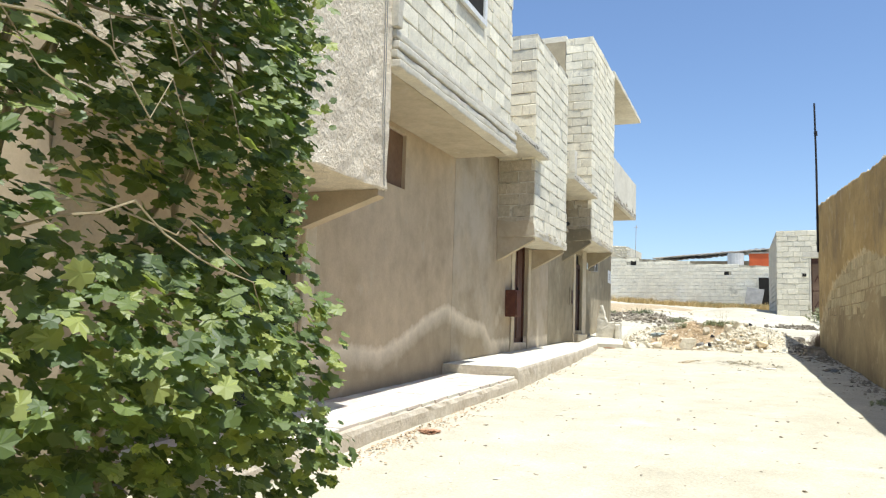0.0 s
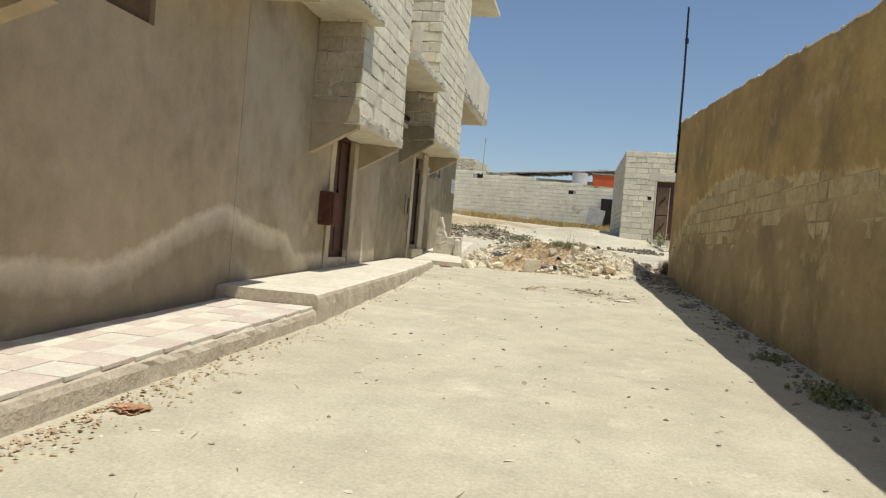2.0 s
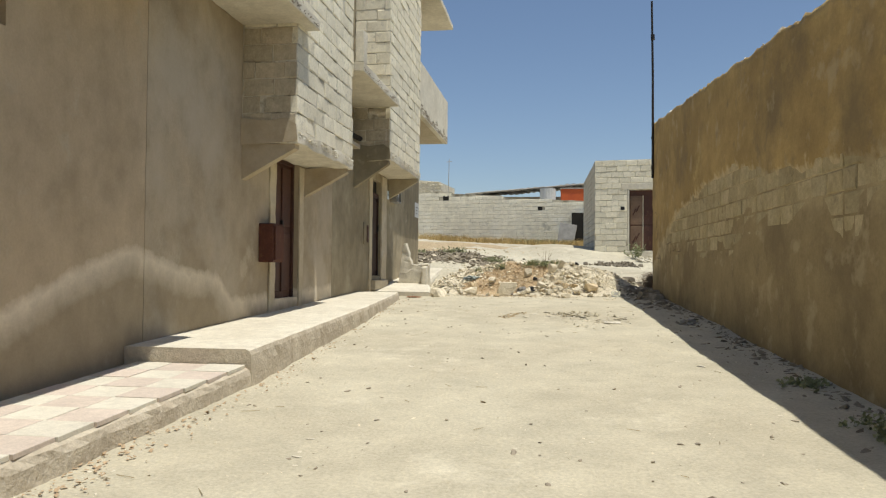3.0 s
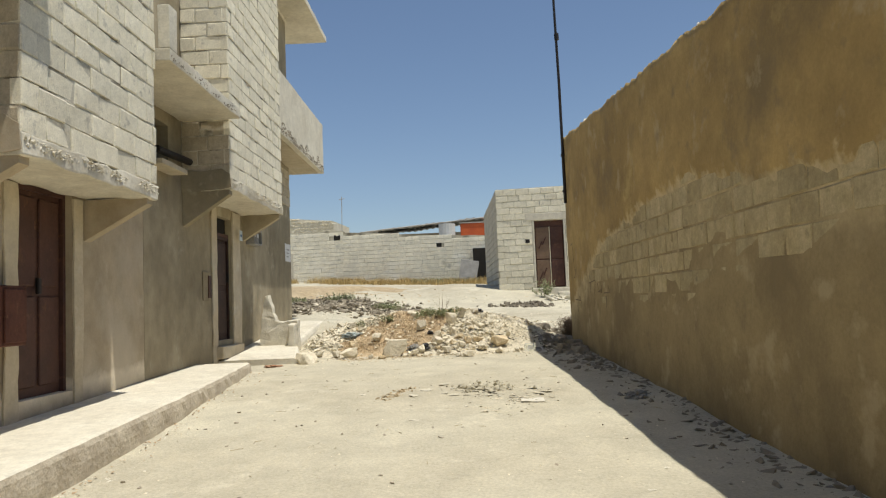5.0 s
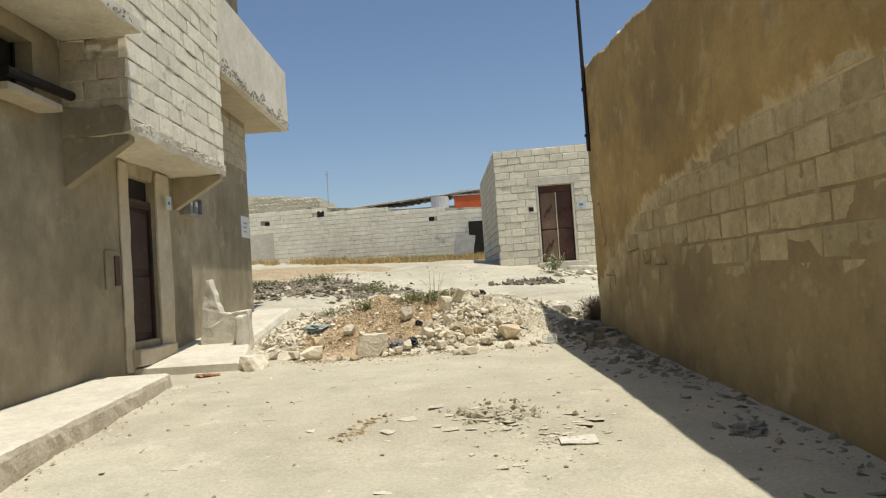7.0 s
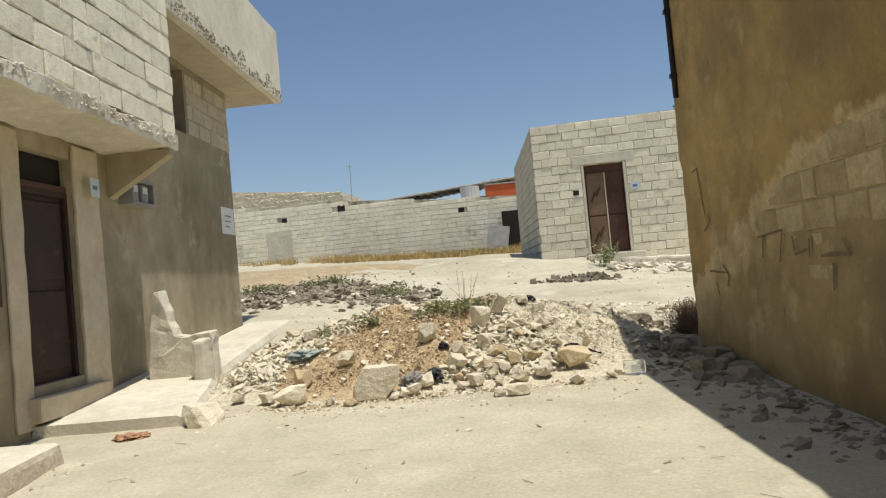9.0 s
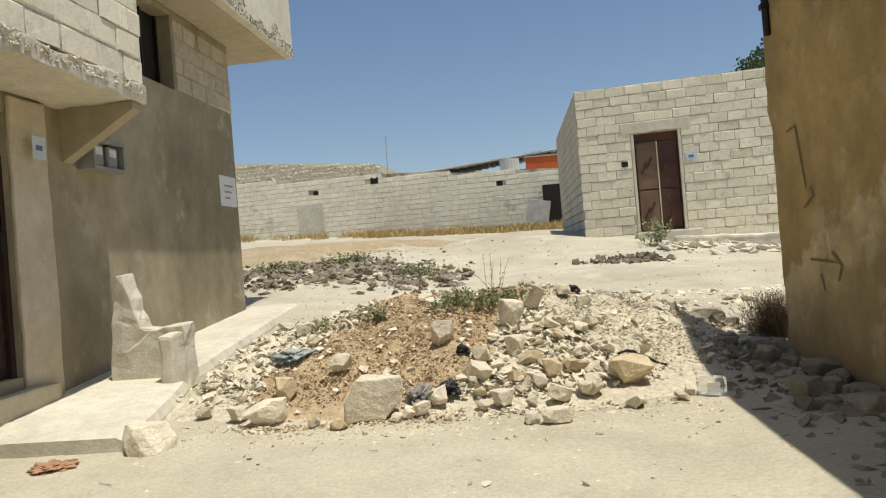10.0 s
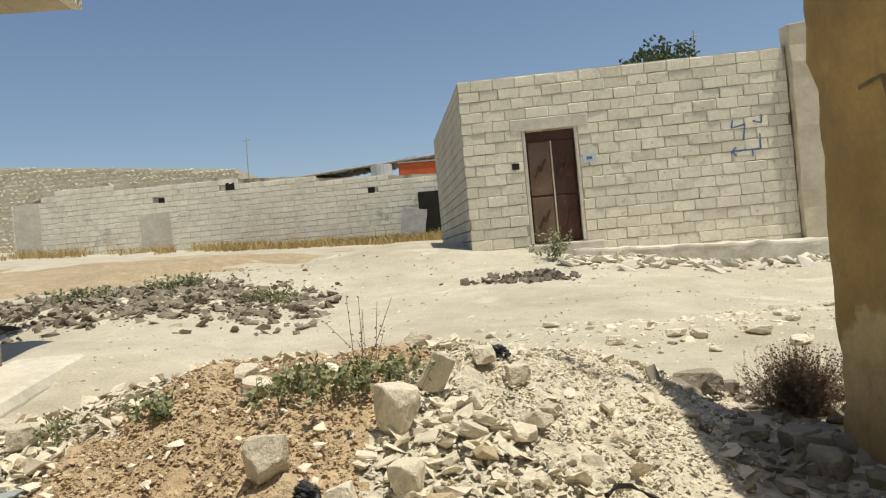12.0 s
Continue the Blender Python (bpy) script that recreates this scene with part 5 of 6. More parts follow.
scatter("burnt_rubbish", "blackened burnt rubbish and rubble on the open ground", 2600, back_dump, (0.03, 0.28), M["ash"], 10, power=1.8, sink=0.18)
scatter("dump_stones", "pale rubble among the burnt rubbish", 1000, back_dump, (0.03, 0.30), M["stone"], 11, power=2.0)
scatter("dump_soil", "brown soil spoil behind the rubbish", 1100, lambda r: (r.gauss(-5.5, 2.4), r.gauss(31.5, 0.9)), (0.03, 0.16), M["earth"], 12, power=2.0)
scatter("black_patch", "charred rubbish on the track", 190, lambda r: (r.gauss(1.7, 0.5), r.gauss(29.5, 0.2)), (0.04, 0.26), M["ash"], 13, sink=0.15)
scatter("ledge_rubble", "broken concrete along the hut ledge", 420, lambda r: (r.uniform(2.6, 7.6), r.gauss(30.55, 0.30)), (0.04, 0.42), M["concrete"], 14, power=1.8, sink=0.2)


def lane_place(r):
    y = r.uniform(1.5, 20.0)
    return (r.uniform(-2.75, rw_x(y) - 0.05), y)


scatter("lane_pebbles", "pebbles and crumbs scattered on the lane", 2000, lane_place, (0.006, 0.045), M["stone"], 15, power=3.0)
scatter("lane_dark_bits", "dark crumbs and litter bits on the lane", 520, lane_place, (0.012, 0.06), M["dark_stone"], 16, power=2.4, sink=0.16, flat=0.8, tilt=0.3)


def kerb_foot(r):
    y = r.uniform(4.2, 18.4)
    e = float(np.interp(y, (3.9, 6.5, 10.3, 10.4, 13.5, 18.4), (-2.93, -2.93, -2.75, -2.79, -2.88, -3.16)))
    return (e + abs(r.gauss(0, 0.14)), y)


scatter("kerb_crumbs", "crumbled concrete along the kerb foot", 800, kerb_foot, (0.008, 0.05), M["concrete"], 17, power=2.2)
scatter("wall_foot_rubbish", "stones and rubbish along the shaded wall foot", 1100, lambda r: (lambda y: (rw_x(y) - 0.04 - abs(r.gauss(0, 0.24)), y))(4 + 16.5 * r.random() ** 0.75), (0.015, 0.17), M["dark_stone"], 18, power=2.6)

# twigs and dry leaves
pieces = []
quad = (np.array([(-0.5, -0.5, 0), (0.5, -0.4, 0.12), (0.45, 0.5, -0.05), (-0.4, 0.45, 0.15), (0, 0, 0.22)]), [(0, 1, 4), (1, 2, 4), (2, 3, 4), (3, 0, 4)])
for k in range(620):
    x, y = kerb_foot(RNG)
    if RNG.random() < 0.6:
        y = RNG.gauss(6.6, 1.1)
        x = -2.9 + abs(RNG.gauss(0, 0.16))
    s = RNG.uniform(0.014, 0.04)
    pieces.append((*quad, Matrix.LocRotScale((x, y, lie(x, y) + 0.006 + 0.010 * RNG.random()), Euler((RNG.uniform(-0.5, 0.5), RNG.uniform(-0.5, 0.5), RNG.uniform(0, 6))), (s, s * 0.6, s))))
tagged(merged("dry_leaves", pieces, M["dry_leaf"]), "dry brown leaves blown against the kerb", "leaf litter", kind="stuff")
stick = (np.array([(-0.5, -0.02, 0), (-0.5, 0.02, 0), (-0.5, 0, 0.035), (0.5, -0.012, 0), (0.5, 0.012, 0), (0.5, 0, 0.02)]), [(0, 3, 4, 1), (1, 4, 5, 2), (2, 5, 3, 0)])
pieces = []
for k in range(80):
    x, y = lane_place(RNG)
    s = RNG.uniform(0.04, 0.14)
    pieces.append((*stick, Matrix.LocRotScale((x, y, lie(x, y) + 0.006), Euler((0, 0, RNG.uniform(0, 3.1))), (s, 0.12, 0.12))))
tagged(merged("twigs", pieces, M["stem"]), "dry twigs and straws on the lane", "twigs", kind="stuff")

# the larger rocks, each by itself
def chunk(seed, material, cuts=9, flat=0.75):
    """A broken stone: a block split along random planes, its edges slightly worn, its faces pitted."""
    r = random.Random(seed)
    bm = bmesh.new()
    box(bm, -0.5, 0.5, -0.45, 0.45, -0.5 * flat, 0.5 * flat)
    for _ in range(cuts):
        n = Vector((r.gauss(0, 1), r.gauss(0, 1), r.gauss(0, 0.9))).normalized()
        cutting = bmesh.ops.bisect_plane(bm, geom=bm.verts[:] + bm.edges[:] + bm.faces[:], plane_co=n * r.uniform(0.33, 0.47), plane_no=n, clear_outer=True)
        rim = [e for e in cutting["geom_cut"] if isinstance(e, bmesh.types.BMEdge)]
        if rim:
            bmesh.ops.contextual_create(bm, geom=rim)
    bmesh.ops.bevel(bm, geom=bm.edges[:], offset=0.02, segments=1, affect="EDGES")
    bmesh.ops.triangulate(bm, faces=bm.faces[:])
    for _ in range(3):
        bmesh.ops.subdivide_edges(bm, edges=[e for e in bm.edges if e.calc_length() > 0.12], cuts=1)
        bmesh.ops.triangulate(bm, faces=bm.faces[:])
    for v in bm.verts:
        v.co += 0.028 * noise.noise_vector(v.co * 3 + Vector((seed, 0, 0))) + 0.016 * noise.noise_vector(v.co * 9 + Vector((seed, 0, 0)))
    bmesh.ops.recalc_face_normals(bm, faces=bm.faces[:])
    me = bpy.data.meshes.new("rock")
    bm.to_mesh(me)
    bm.free()
    me.transform(Matrix.Scale(0.74, 4))
    me.materials.append(material)
    return me


ROCKS = [chunk(s, M["stone"], 12 + s % 4, (0.85, 0.6, 0.75, 0.5)[s % 4]) for s in range(9)]
ROCKS.append(chunk(108, M["stone"], 6, 0.8))
ROCKS_TAN = [chunk(40 + s, M["stone_tan"], 13, 0.75) for s in range(4)]


def rock(x, y, sx, sy, sz, turn, k, label, tan=False, sink=0.12, lean=(0, 0)):
    ob = new("rock", (ROCKS_TAN if tan else ROCKS)[k % (4 if tan else 10)])
    ob.matrix_basis = Matrix.LocRotScale((x, y, top_of(x, y) + sz * (0.36 - sink)), Euler((lean[0], lean[1], turn)), (sx, sy, sz * 1.15))
    return tagged(ob, label, "rock", "rocks of the heap")


rock(-1.24, 19.86, 0.52, 0.44, 0.40, 0.25, 9, "large squarish pale limestone rock at the heap foot", sink=0.10)
rock(-2.60, 19.34, 0.46, 0.34, 0.28, 2.9, 9, "flat-topped pale limestone rock beside the apron")
rock(-0.30, 20.76, 0.27, 0.26, 0.34, 0.6, 2, "pale limestone rock near the heap crest", lean=(0.2, 0.1))
rock(-0.81, 20.52, 0.28, 0.24, 0.26, 1.4, 8, "rounded chalky rock in brown soil")
rock(-0.92, 21.12, 0.27, 0.20, 0.12, 0.5, 1, "flat pale stone slab on brown soil", lean=(0.45, 0.15), sink=0.0)
rock(-1.05, 21.40, 0.24, 0.16, 0.10, 0.9, 3, "flat pale stone slab on the heap crest", lean=(0.35, -0.2), sink=0.0)
rock(-0.10, 20.98, 0.17, 0.09, 0.36, 0.3, 1, "white stone slab standing on edge", lean=(0.35, 0.5), sink=0.05)
rock(-1.93, 20.16, 0.25, 0.22, 0.25, 2.0, 1, "tan limestone rock low on the heap", tan=True)
rock(-1.98, 19.80, 0.38, 0.27, 0.24, 0.1, 4, "long pale limestone rock at the heap foot")
rock(-2.20, 19.92, 0.22, 0.20, 0.16, 1.2, 5, "pale limestone rock low on the heap")
rock(-1.57, 20.38, 0.28, 0.22, 0.20, 1.0, 6, "pale rock half buried in soil")
rock(-1.42, 19.62, 0.16, 0.14, 0.12, 0.3, 2, "small tan stone before a large rock", tan=True)
rock(0.50, 20.12, 0.40, 0.30, 0.28, 0.2, 0, "tan limestone rock at the heap foot", tan=True)
rock(-0.02, 19.50, 0.30, 0.22, 0.20, 0.3, 3, "pale limestone rock at the heap foot")
rock(-0.18, 19.52, 0.18, 0.15, 0.14, 1.3, 7, "pale limestone rock at the heap foot")
rock(0.24, 19.98, 0.26, 0.20, 0.20, 1.9, 6, "pale limestone rock at the heap foot")
rock(-0.36, 19.86, 0.24, 0.20, 0.18, 0.9, 5, "pale limestone rock on the heap slope")
rock(-0.52, 20.36, 0.20, 0.18, 0.18, 2.6, 8, "pale limestone rock on the heap slope")
rock(0.22, 20.62, 0.22, 0.17, 0.10, 0.9, 3, "flat pale stone on the heap slope", lean=(0.4, 0), sink=0.0)
rock(0.02, 20.62, 0.19, 0.10, 0.10, 0.2, 1, "pale sliver of stone on the heap slope", lean=(0.3, 0.5), sink=0.0)
rock(-0.16, 20.30, 0.22, 0.18, 0.14, 1.1, 2, "tan limestone rock on the heap slope", tan=True)
rock(-0.02, 20.16, 0.20, 0.17, 0.20, 0.1, 3, "tan limestone rock on the heap slope", tan=True)
rock(-0.28, 20.42, 0.22, 0.20, 0.22, 1.1, 2, "pale limestone rock on the heap slope")
rock(0.30, 21.16, 0.20, 0.16, 0.16, 0.3, 5, "grey stone on the heap crest")
rock(0.14, 21.22, 0.24, 0.18, 0.18, 1.3, 7, "grey stone on the heap crest")
rock(-2.10, 21.32, 0.30, 0.24, 0.20, 0.3, 5, "pale limestone rock on the rear of the heap")
for k in range(42):
    while True:
        x, y = RNG.uniform(-2.7, 0.9), RNG.uniform(19.55, 21.9)
        if heap(x, y) > 0.02 and not soil(x, y) and (not dusty(x, y) or RNG.random() < 0.04) and (x > -1.2 or RNG.random() < 0.3) and (y < 20.6 or RNG.random() < 0.5) and math.hypot(x + 0.2, y - 20.9) > 0.3:
            break
    s = 0.10 + 0.14 * RNG.random() ** 1.6
    rock(x, y, s * RNG.uniform(0.8, 1.3), s, s * RNG.uniform(0.5, 0.9), RNG.uniform(0, 6), RNG.randrange(9), "pale broken stone lying on the heap", tan=RNG.random() < 0.15, lean=(RNG.uniform(-0.5, 0.5), RNG.uniform(-0.5, 0.5)))
DARK_ROCKS = [chunk(80 + k, M["dark_stone"], 10, 0.65) for k in range(3)]
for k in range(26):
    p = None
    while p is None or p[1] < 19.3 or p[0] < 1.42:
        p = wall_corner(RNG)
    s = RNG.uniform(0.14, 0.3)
    rock(p[0], p[1], s * 1.2, s, s * 0.7, RNG.uniform(0, 6), RNG.choice((3, 4, 5, 6)), "broken stone in the shade of the wall end").data = DARK_ROCKS[k % 3]
for k in range(22):
    x, y, s = RNG.uniform(0.6, 6.2), RNG.gauss(24.7, 0.5), RNG.uniform(0.12, 0.28)
    rock(x, y, s * 1.2, s, s * 0.5, RNG.uniform(0, 6), RNG.choice((3, 4, 5, 6)), "flat broken stone on the dusty track")


def crumple(name, x, y, s, material, label, category, seed, flat=0.6):
    """A crushed bag or rag: a ball folded by sharp noise."""
    bm = bmesh.new()
    bmesh.ops.create_icosphere(bm, subdivisions=5, radius=0.5)
    o = Vector((seed * 3.1, 0, 0))
    for v in bm.verts:
        d = v.co.normalized()
        f = 1 + 0.6 * noise.noise(d * 2 + o) - 0.55 * abs(noise.noise(d * 3.2 + o)) - 0.35 * abs(noise.noise(d * 7 + o)) + 0.06 * noise.noise(d * 15 + o)
        v.co = Vector((d.x * f, d.y * f, max(-0.35, d.z * f * flat))) * 0.5
    for v in bm.verts:
        v.co = Vector((x, y, top_of(x, y) + min(0.12, 0.16 * flat) * s)) + v.co * s
    ob = link_mesh(name, bm, material, smooth=True)
    return tagged(ob, label, category)


crumple("plastic_bag", -0.93, 19.92, 0.24, M["bag"], "crushed grey plastic bag at the heap foot", "bag", 1, 0.7)
crumple("plastic_bag", -0.74, 20.0, 0.18, M["bag_black"], "torn black plastic bag at the heap foot", "bag", 2, 0.7)
crumple("plastic_bag", 0.23, 21.36, 0.12, M["bag_black"], "small black bag on the heap crest", "bag", 4, 0.8)
crumple("plastic_bag", -0.66, 20.42, 0.11, M["bag_black"], "small black bag beside a chalky rock", "bag", 5, 0.8)
crumple("cloth", -2.05, 20.75, 0.34, M["bag_blue"], "pale teal rag half buried in rubble", "rag", 6, 0.4)
crumple("rag", -2.70, 6.86, 0.22, M["rag"], "orange-brown rag lying by the kerb", "rag", 7, 0.25)
crumple("rag", -3.05, 19.10, 0.28, M["rag"], "reddish brown rubbish before the apron edge", "rubbish", 8, 0.16)
crumple("plastic_bag", 1.62, 15.2, 0.20, M["bag"], "pale plastic bag at the wall foot", "bag", 9, 0.6)
scatter("lane_litter", "pale flattened litter and crumbs on the lane", 90, lambda r: (r.gauss(0.35, 0.22), r.gauss(15.6, 0.35)), (0.02, 0.16), M["rubble_dust"], 31, flat=0.22, sink=0.22, power=2.0, tilt=0.08)
scatter("pale_flakes", "pale flakes of concrete on the lane", 60, lambda r: lane_place(r), (0.04, 0.14), M["concrete"], 32, flat=0.2, sink=0.22, power=2.5, tilt=0.08)
crumple("plastic_bag", -3.35, 11.6, 0.35, M["paint_white"], "white bag lying on a canopy slab", "bag", 12, 0.3).location.z = 4.27 - top_of(-3.35, 11.6)
# torn cement sack with broken lumps, dark clods and a paper sheet on the lane
scatter("cement_lumps", "broken cement lumps and torn sacking on the lane", 150, lambda r: (0.12 + r.gauss(0, 0.20), 16.15 + r.gauss(0, 0.20)), (0.02, 0.12), M["ground"], 41, power=2.0, sink=0.14, tilt=0.9)
scatter("sacking_flakes", "torn flakes of paper sacking on the lane", 34, lambda r: (0.10 + r.gauss(0, 0.30), 15.95 + r.gauss(0, 0.32)), (0.06, 0.22), M["grit"], 42, power=1.5, sink=0.2, flat=0.08, tilt=0.1)
scatter("crushed_straw", "crumbled straw and grit on the lane", 160, lambda r: (0.35 + r.gauss(0, 0.25), 15.3 + r.gauss(0, 0.3)), (0.01, 0.06), M["grit"], 43, power=2.0, sink=0.2, flat=0.5)
scatter("dirt_clods", "brown dirt clods on the lane", 120, lambda r: (lambda u: (-1.0 + 0.25 * u + r.gauss(0, 0.05), 15.62 + 0.7 * u + r.gauss(0, 0.06)))(r.random()), (0.012, 0.07), M["spoil"], 44, power=2.0, sink=0.22)
b_ = slab(0.46, 0.70, 15.22, 15.40, 0, 0.006, 0.001, 0.006, 0.05, 6)
for v in b_.verts:
    v.co.z += lie(v.co.x, v.co.y) + 0.004 + 0.012 * noise.noise(v.co * 6)
tagged(part("paper_sheet", b_, M["tile_cream"]), "pale crumpled paper sheet lying on the lane", "paper")
# clear tub by the shade line
tub = root("plastic_tub", (0.98, 19.95, 0.7), "clear plastic tub with a white label", "tub")
b_ = slab(0.90, 1.08, 19.88, 19.98, lie(1, 20) + 0.0, lie(1, 20) + 0.11, 0.02, 0.006, 0.06, 3)
part("tub_body", b_, M["clear"], tub)
b_ = bmesh.new()
box(b_, 0.95, 1.03, 19.868, 19.874, lie(1, 20) + 0.02, lie(1, 20) + 0.08)
part("label", b_, M["white"], tub, "white paper label")
hose = part("rubber_hose", tube([(0.45 + 0.06 * k, 20.25 + 0.10 * math.sin(k * 0.9), top_of(0.45 + 0.06 * k, 20.25) + 0.10 + 0.02 * math.sin(k)) for k in range(6)], 0.011, 8), M["pole"])
tagged(hose, "short black rubber hose on the rubble", "hose")
coil = part("tyre_strip", tube([(0.75 + 0.09 * math.cos(t), 5.6 + 0.06 * math.sin(t), lie(0.75, 5.6) + 0.012) for t in [k * 0.55 for k in range(11)]], 0.012, 6), M["pole"])
tagged(coil, "small dark ring of rubber strip on the lane", "rubber strip")

# low spoil bank behind the corner house


def make_spoil():
    xs, ys = np.arange(-14, -1.0, 0.12), np.arange(29.3, 42.5, 0.14)
    w = len(xs)
    vs = []
    for y in ys:
        for x in xs:
            d = ((x + 7.2) / 5.6) ** 2 + ((y - 35.0) / 5.2) ** 2 + 0.35 * noise.noise(Vector((x * 0.6, y * 0.6, 3))) + 0.15 * noise.noise(Vector((x * 2, y * 2, 3)))
            h = 0.16 * smooth01((1 - d) * 2.2) + 0.05 * noise.noise(Vector((x * 1.5, y * 1.5, 6))) * smooth01(1.2 - d)
            vs.append((x, y, lie(x, y) - 0.03 + h))
    fs = [(j * w + i, j * w + i + 1, (j + 1) * w + i + 1, (j + 1) * w + i) for j in range(len(ys) - 1) for i in range(w - 1)]
    me = bpy.data.meshes.new("spoil_bank")
    me.from_pydata(vs, [], fs)
    me.materials.append(M["spoil"])
    me.polygons.foreach_set("use_smooth", [True] * len(me.polygons))
    return tagged(new("spoil_bank", me), "low bank of brown spoil on the open ground", "soil bank", kind="stuff")


make_spoil()

# ---- plants ----


def blades(name, label, spots, material, seed, lean=0.5, width=0.012, category="grass", kind="stuff"):
    """Thin blades: spots are (x, y, height, count, radius)."""
    r = random.Random(seed)
    vs, fs = [], []
    for x, y, h, count, rad in spots:
        for _ in range(count):
            a, d = r.uniform(0, 6.3), rad * math.sqrt(r.random())
            px, py = x + d * math.cos(a), y + d * math.sin(a)
            pz = top_of(px, py) - 0.02
            hh = h * r.uniform(0.5, 1.1)
            lx, ly = r.gauss(0, lean) * hh, r.gauss(0, lean) * hh
            w = width * r.uniform(0.6, 1.3)
            t = r.uniform(0, 6.3)
            wx, wy = w * math.cos(t), w * math.sin(t)
            n = len(vs)
            vs += [(px - wx, py - wy, pz), (px + wx, py + wy, pz), (px + lx * 0.4 + wx * 0.7, py + ly * 0.4 + wy * 0.7, pz + hh * 0.6), (px + lx * 0.4 - wx * 0.7, py + ly * 0.4 - wy * 0.7, pz + hh * 0.6), (px + lx, py + ly, pz + hh)]
            fs += [(n, n + 1, n + 2, n + 3), (n + 3, n + 2, n + 4)]
    me = bpy.data.meshes.new(name)
    me.from_pydata(vs, [], fs)
    me.materials.append(material)
    return tagged(new(name, me), label, category, kind=kind)


r_ = random.Random(5)
blades("dry_grass", "strip of dry straw-coloured grass along the yard wall", [(FA.x + FD.x * u + r_.uniform(-0.2, 0.2), FA.y + FD.y * u - r_.uniform(0.1, 2.6), r_.uniform(0.18, 0.42), 26, 0.35) for u in np.arange(0.2, FLEN, 0.045) if u > 8.3 or r_.random() < 0.25], M["grass_dry"], 1, width=0.014)
blades("green_grass", "greener grass near the end of the yard wall", [(r_.uniform(-2.4, 0.9), 45.4 - r_.uniform(0, 1.2), 0.32, 30, 0.25) for _ in range(45)], M["weed"], 2, width=0.014)


def bush(name, label, x, y, h, rad, count, material, seed, leaf=0.03, category="weed", kind="stuff"):
    """A low weed: stalks that fan out, with small leaves along them."""
    r = random.Random(seed)
    vs, fs = [], []
    z0 = top_of(x, y) - 0.02
    for _ in range(count):
        a, tilt = r.uniform(0, 6.3), abs(r.gauss(0, 0.5))
        ln = h * r.uniform(0.5, 1.1)
        d = Vector((math.cos(a) * math.sin(tilt), math.sin(a) * math.sin(tilt), math.cos(tilt)))
        b = Vector((x + r.gauss(0, rad * 0.3), y + r.gauss(0, rad * 0.3), z0))
        side = d.orthogonal().normalized() * 0.003
        n = len(vs)
        e = b + d * ln
        vs += [b - side, b + side, e + side * 0.5, e - side * 0.5]
        fs.append((n, n + 1, n + 2, n + 3))
        for k in range(int(9 if leaf else 0)):
            p = b + d * ln * r.uniform(0.25, 1.0)
            u = Vector((r.gauss(0, 1), r.gauss(0, 1), r.gauss(0, 0.6))).normalized() * leaf * r.uniform(0.6, 1.5)
            w = u.cross(Vector((r.gauss(0, 1), r.gauss(0, 1), r.gauss(0, 1)))).normalized() * leaf * 0.45
            n = len(vs)
            vs += [p, p + u * 0.5 + w, p + u, p + u * 0.5 - w]
            fs.append((n, n + 1, n + 2, n + 3))
    me = bpy.data.meshes.new(name)
    me.from_pydata([tuple(v) for v in vs], [], fs)
    me.materials.append(material)
    return tagged(new(name, me), label, category, kind=kind)


bush("weed", "dusty green weed growing on the heap crest", -0.62, 21.05, 0.15, 0.45, 80, M["weed"], 1, leaf=0.028)
bush("weed", "dusty green weed growing on the heap crest", -0.36, 21.15, 0.13, 0.35, 44, M["weed"], 2, leaf=0.026)
bush("weed", "small green weed in the heap soil", -1.45, 21.2, 0.13, 0.15, 26, M["weed"], 3)
bush("weed", "sparse dusty weed on pale rubble", -1.95, 21.3, 0.14, 0.25, 18, M["weed"], 4, leaf=0.02)
bush("dry_stalk", "tall thin dry stalks on the heap", -0.42, 21.4, 0.36, 0.15, 9, M["bush_dry"], 5, leaf=0.012)
bush("weed", "green weed beside the hut doorstep", 2.52, 30.75, 0.62, 0.2, 46, M["weed"], 6, leaf=0.05)
bush("weed", "green weed among burnt rubbish", -2.2, 28.7, 0.22, 0.7, 90, M["weed"], 7, leaf=0.04)
bush("weed", "green weed among burnt rubbish", -4.9, 28.9, 0.22, 0.7, 90, M["weed"], 8, leaf=0.04)
bush("weed", "green weed among burnt rubbish", -3.6, 29.4, 0.22, 0.8, 80, M["weed"], 9, leaf=0.04)
bush("dry_bush", "dry brown bush at the wall end", 1.95, 21.65, 0.36, 0.30, 800, M["bush_dry"], 10, leaf=0.012, category="bush")
for k, (yy, hh) in enumerate(((9.3, 0.13), (9.6, 0.15), (11.2, 0.08))):
    bush("weed", "dark dusty weed at the shaded wall foot", rw_x(yy) - 0.28, yy, hh, 0.35, 70, M["weed"], 20 + k, leaf=0.03)

# grapevine hanging beside the lane
LOBES = [(0, -0.42), (0.16, -0.50), (0.40, -0.34), (0.34, -0.16), (0.55, 0.02), (0.34, 0.14), (0.30, 0.36), (0.12, 0.28), (0, 0.56), (-0.12, 0.28), (-0.30, 0.36), (-0.34, 0.14), (-0.55, 0.02), (-0.34, -0.16), (-0.40, -0.34), (-0.16, -0.50)]


def leaf_shape(seed):
    r = random.Random(seed)
    v = [(0, -0.1, 0.0)] + [(x * r.uniform(0.88, 1.1), y * r.uniform(0.9, 1.1), -0.28 * (x * x + y * y) + 0.05 * r.uniform(-1, 1) + 0.10 * abs(x)) for x, y in LOBES]
    return np.array(v), [(0, k + 1, (k + 1) % len(LOBES) + 1) for k in range(len(LOBES))]


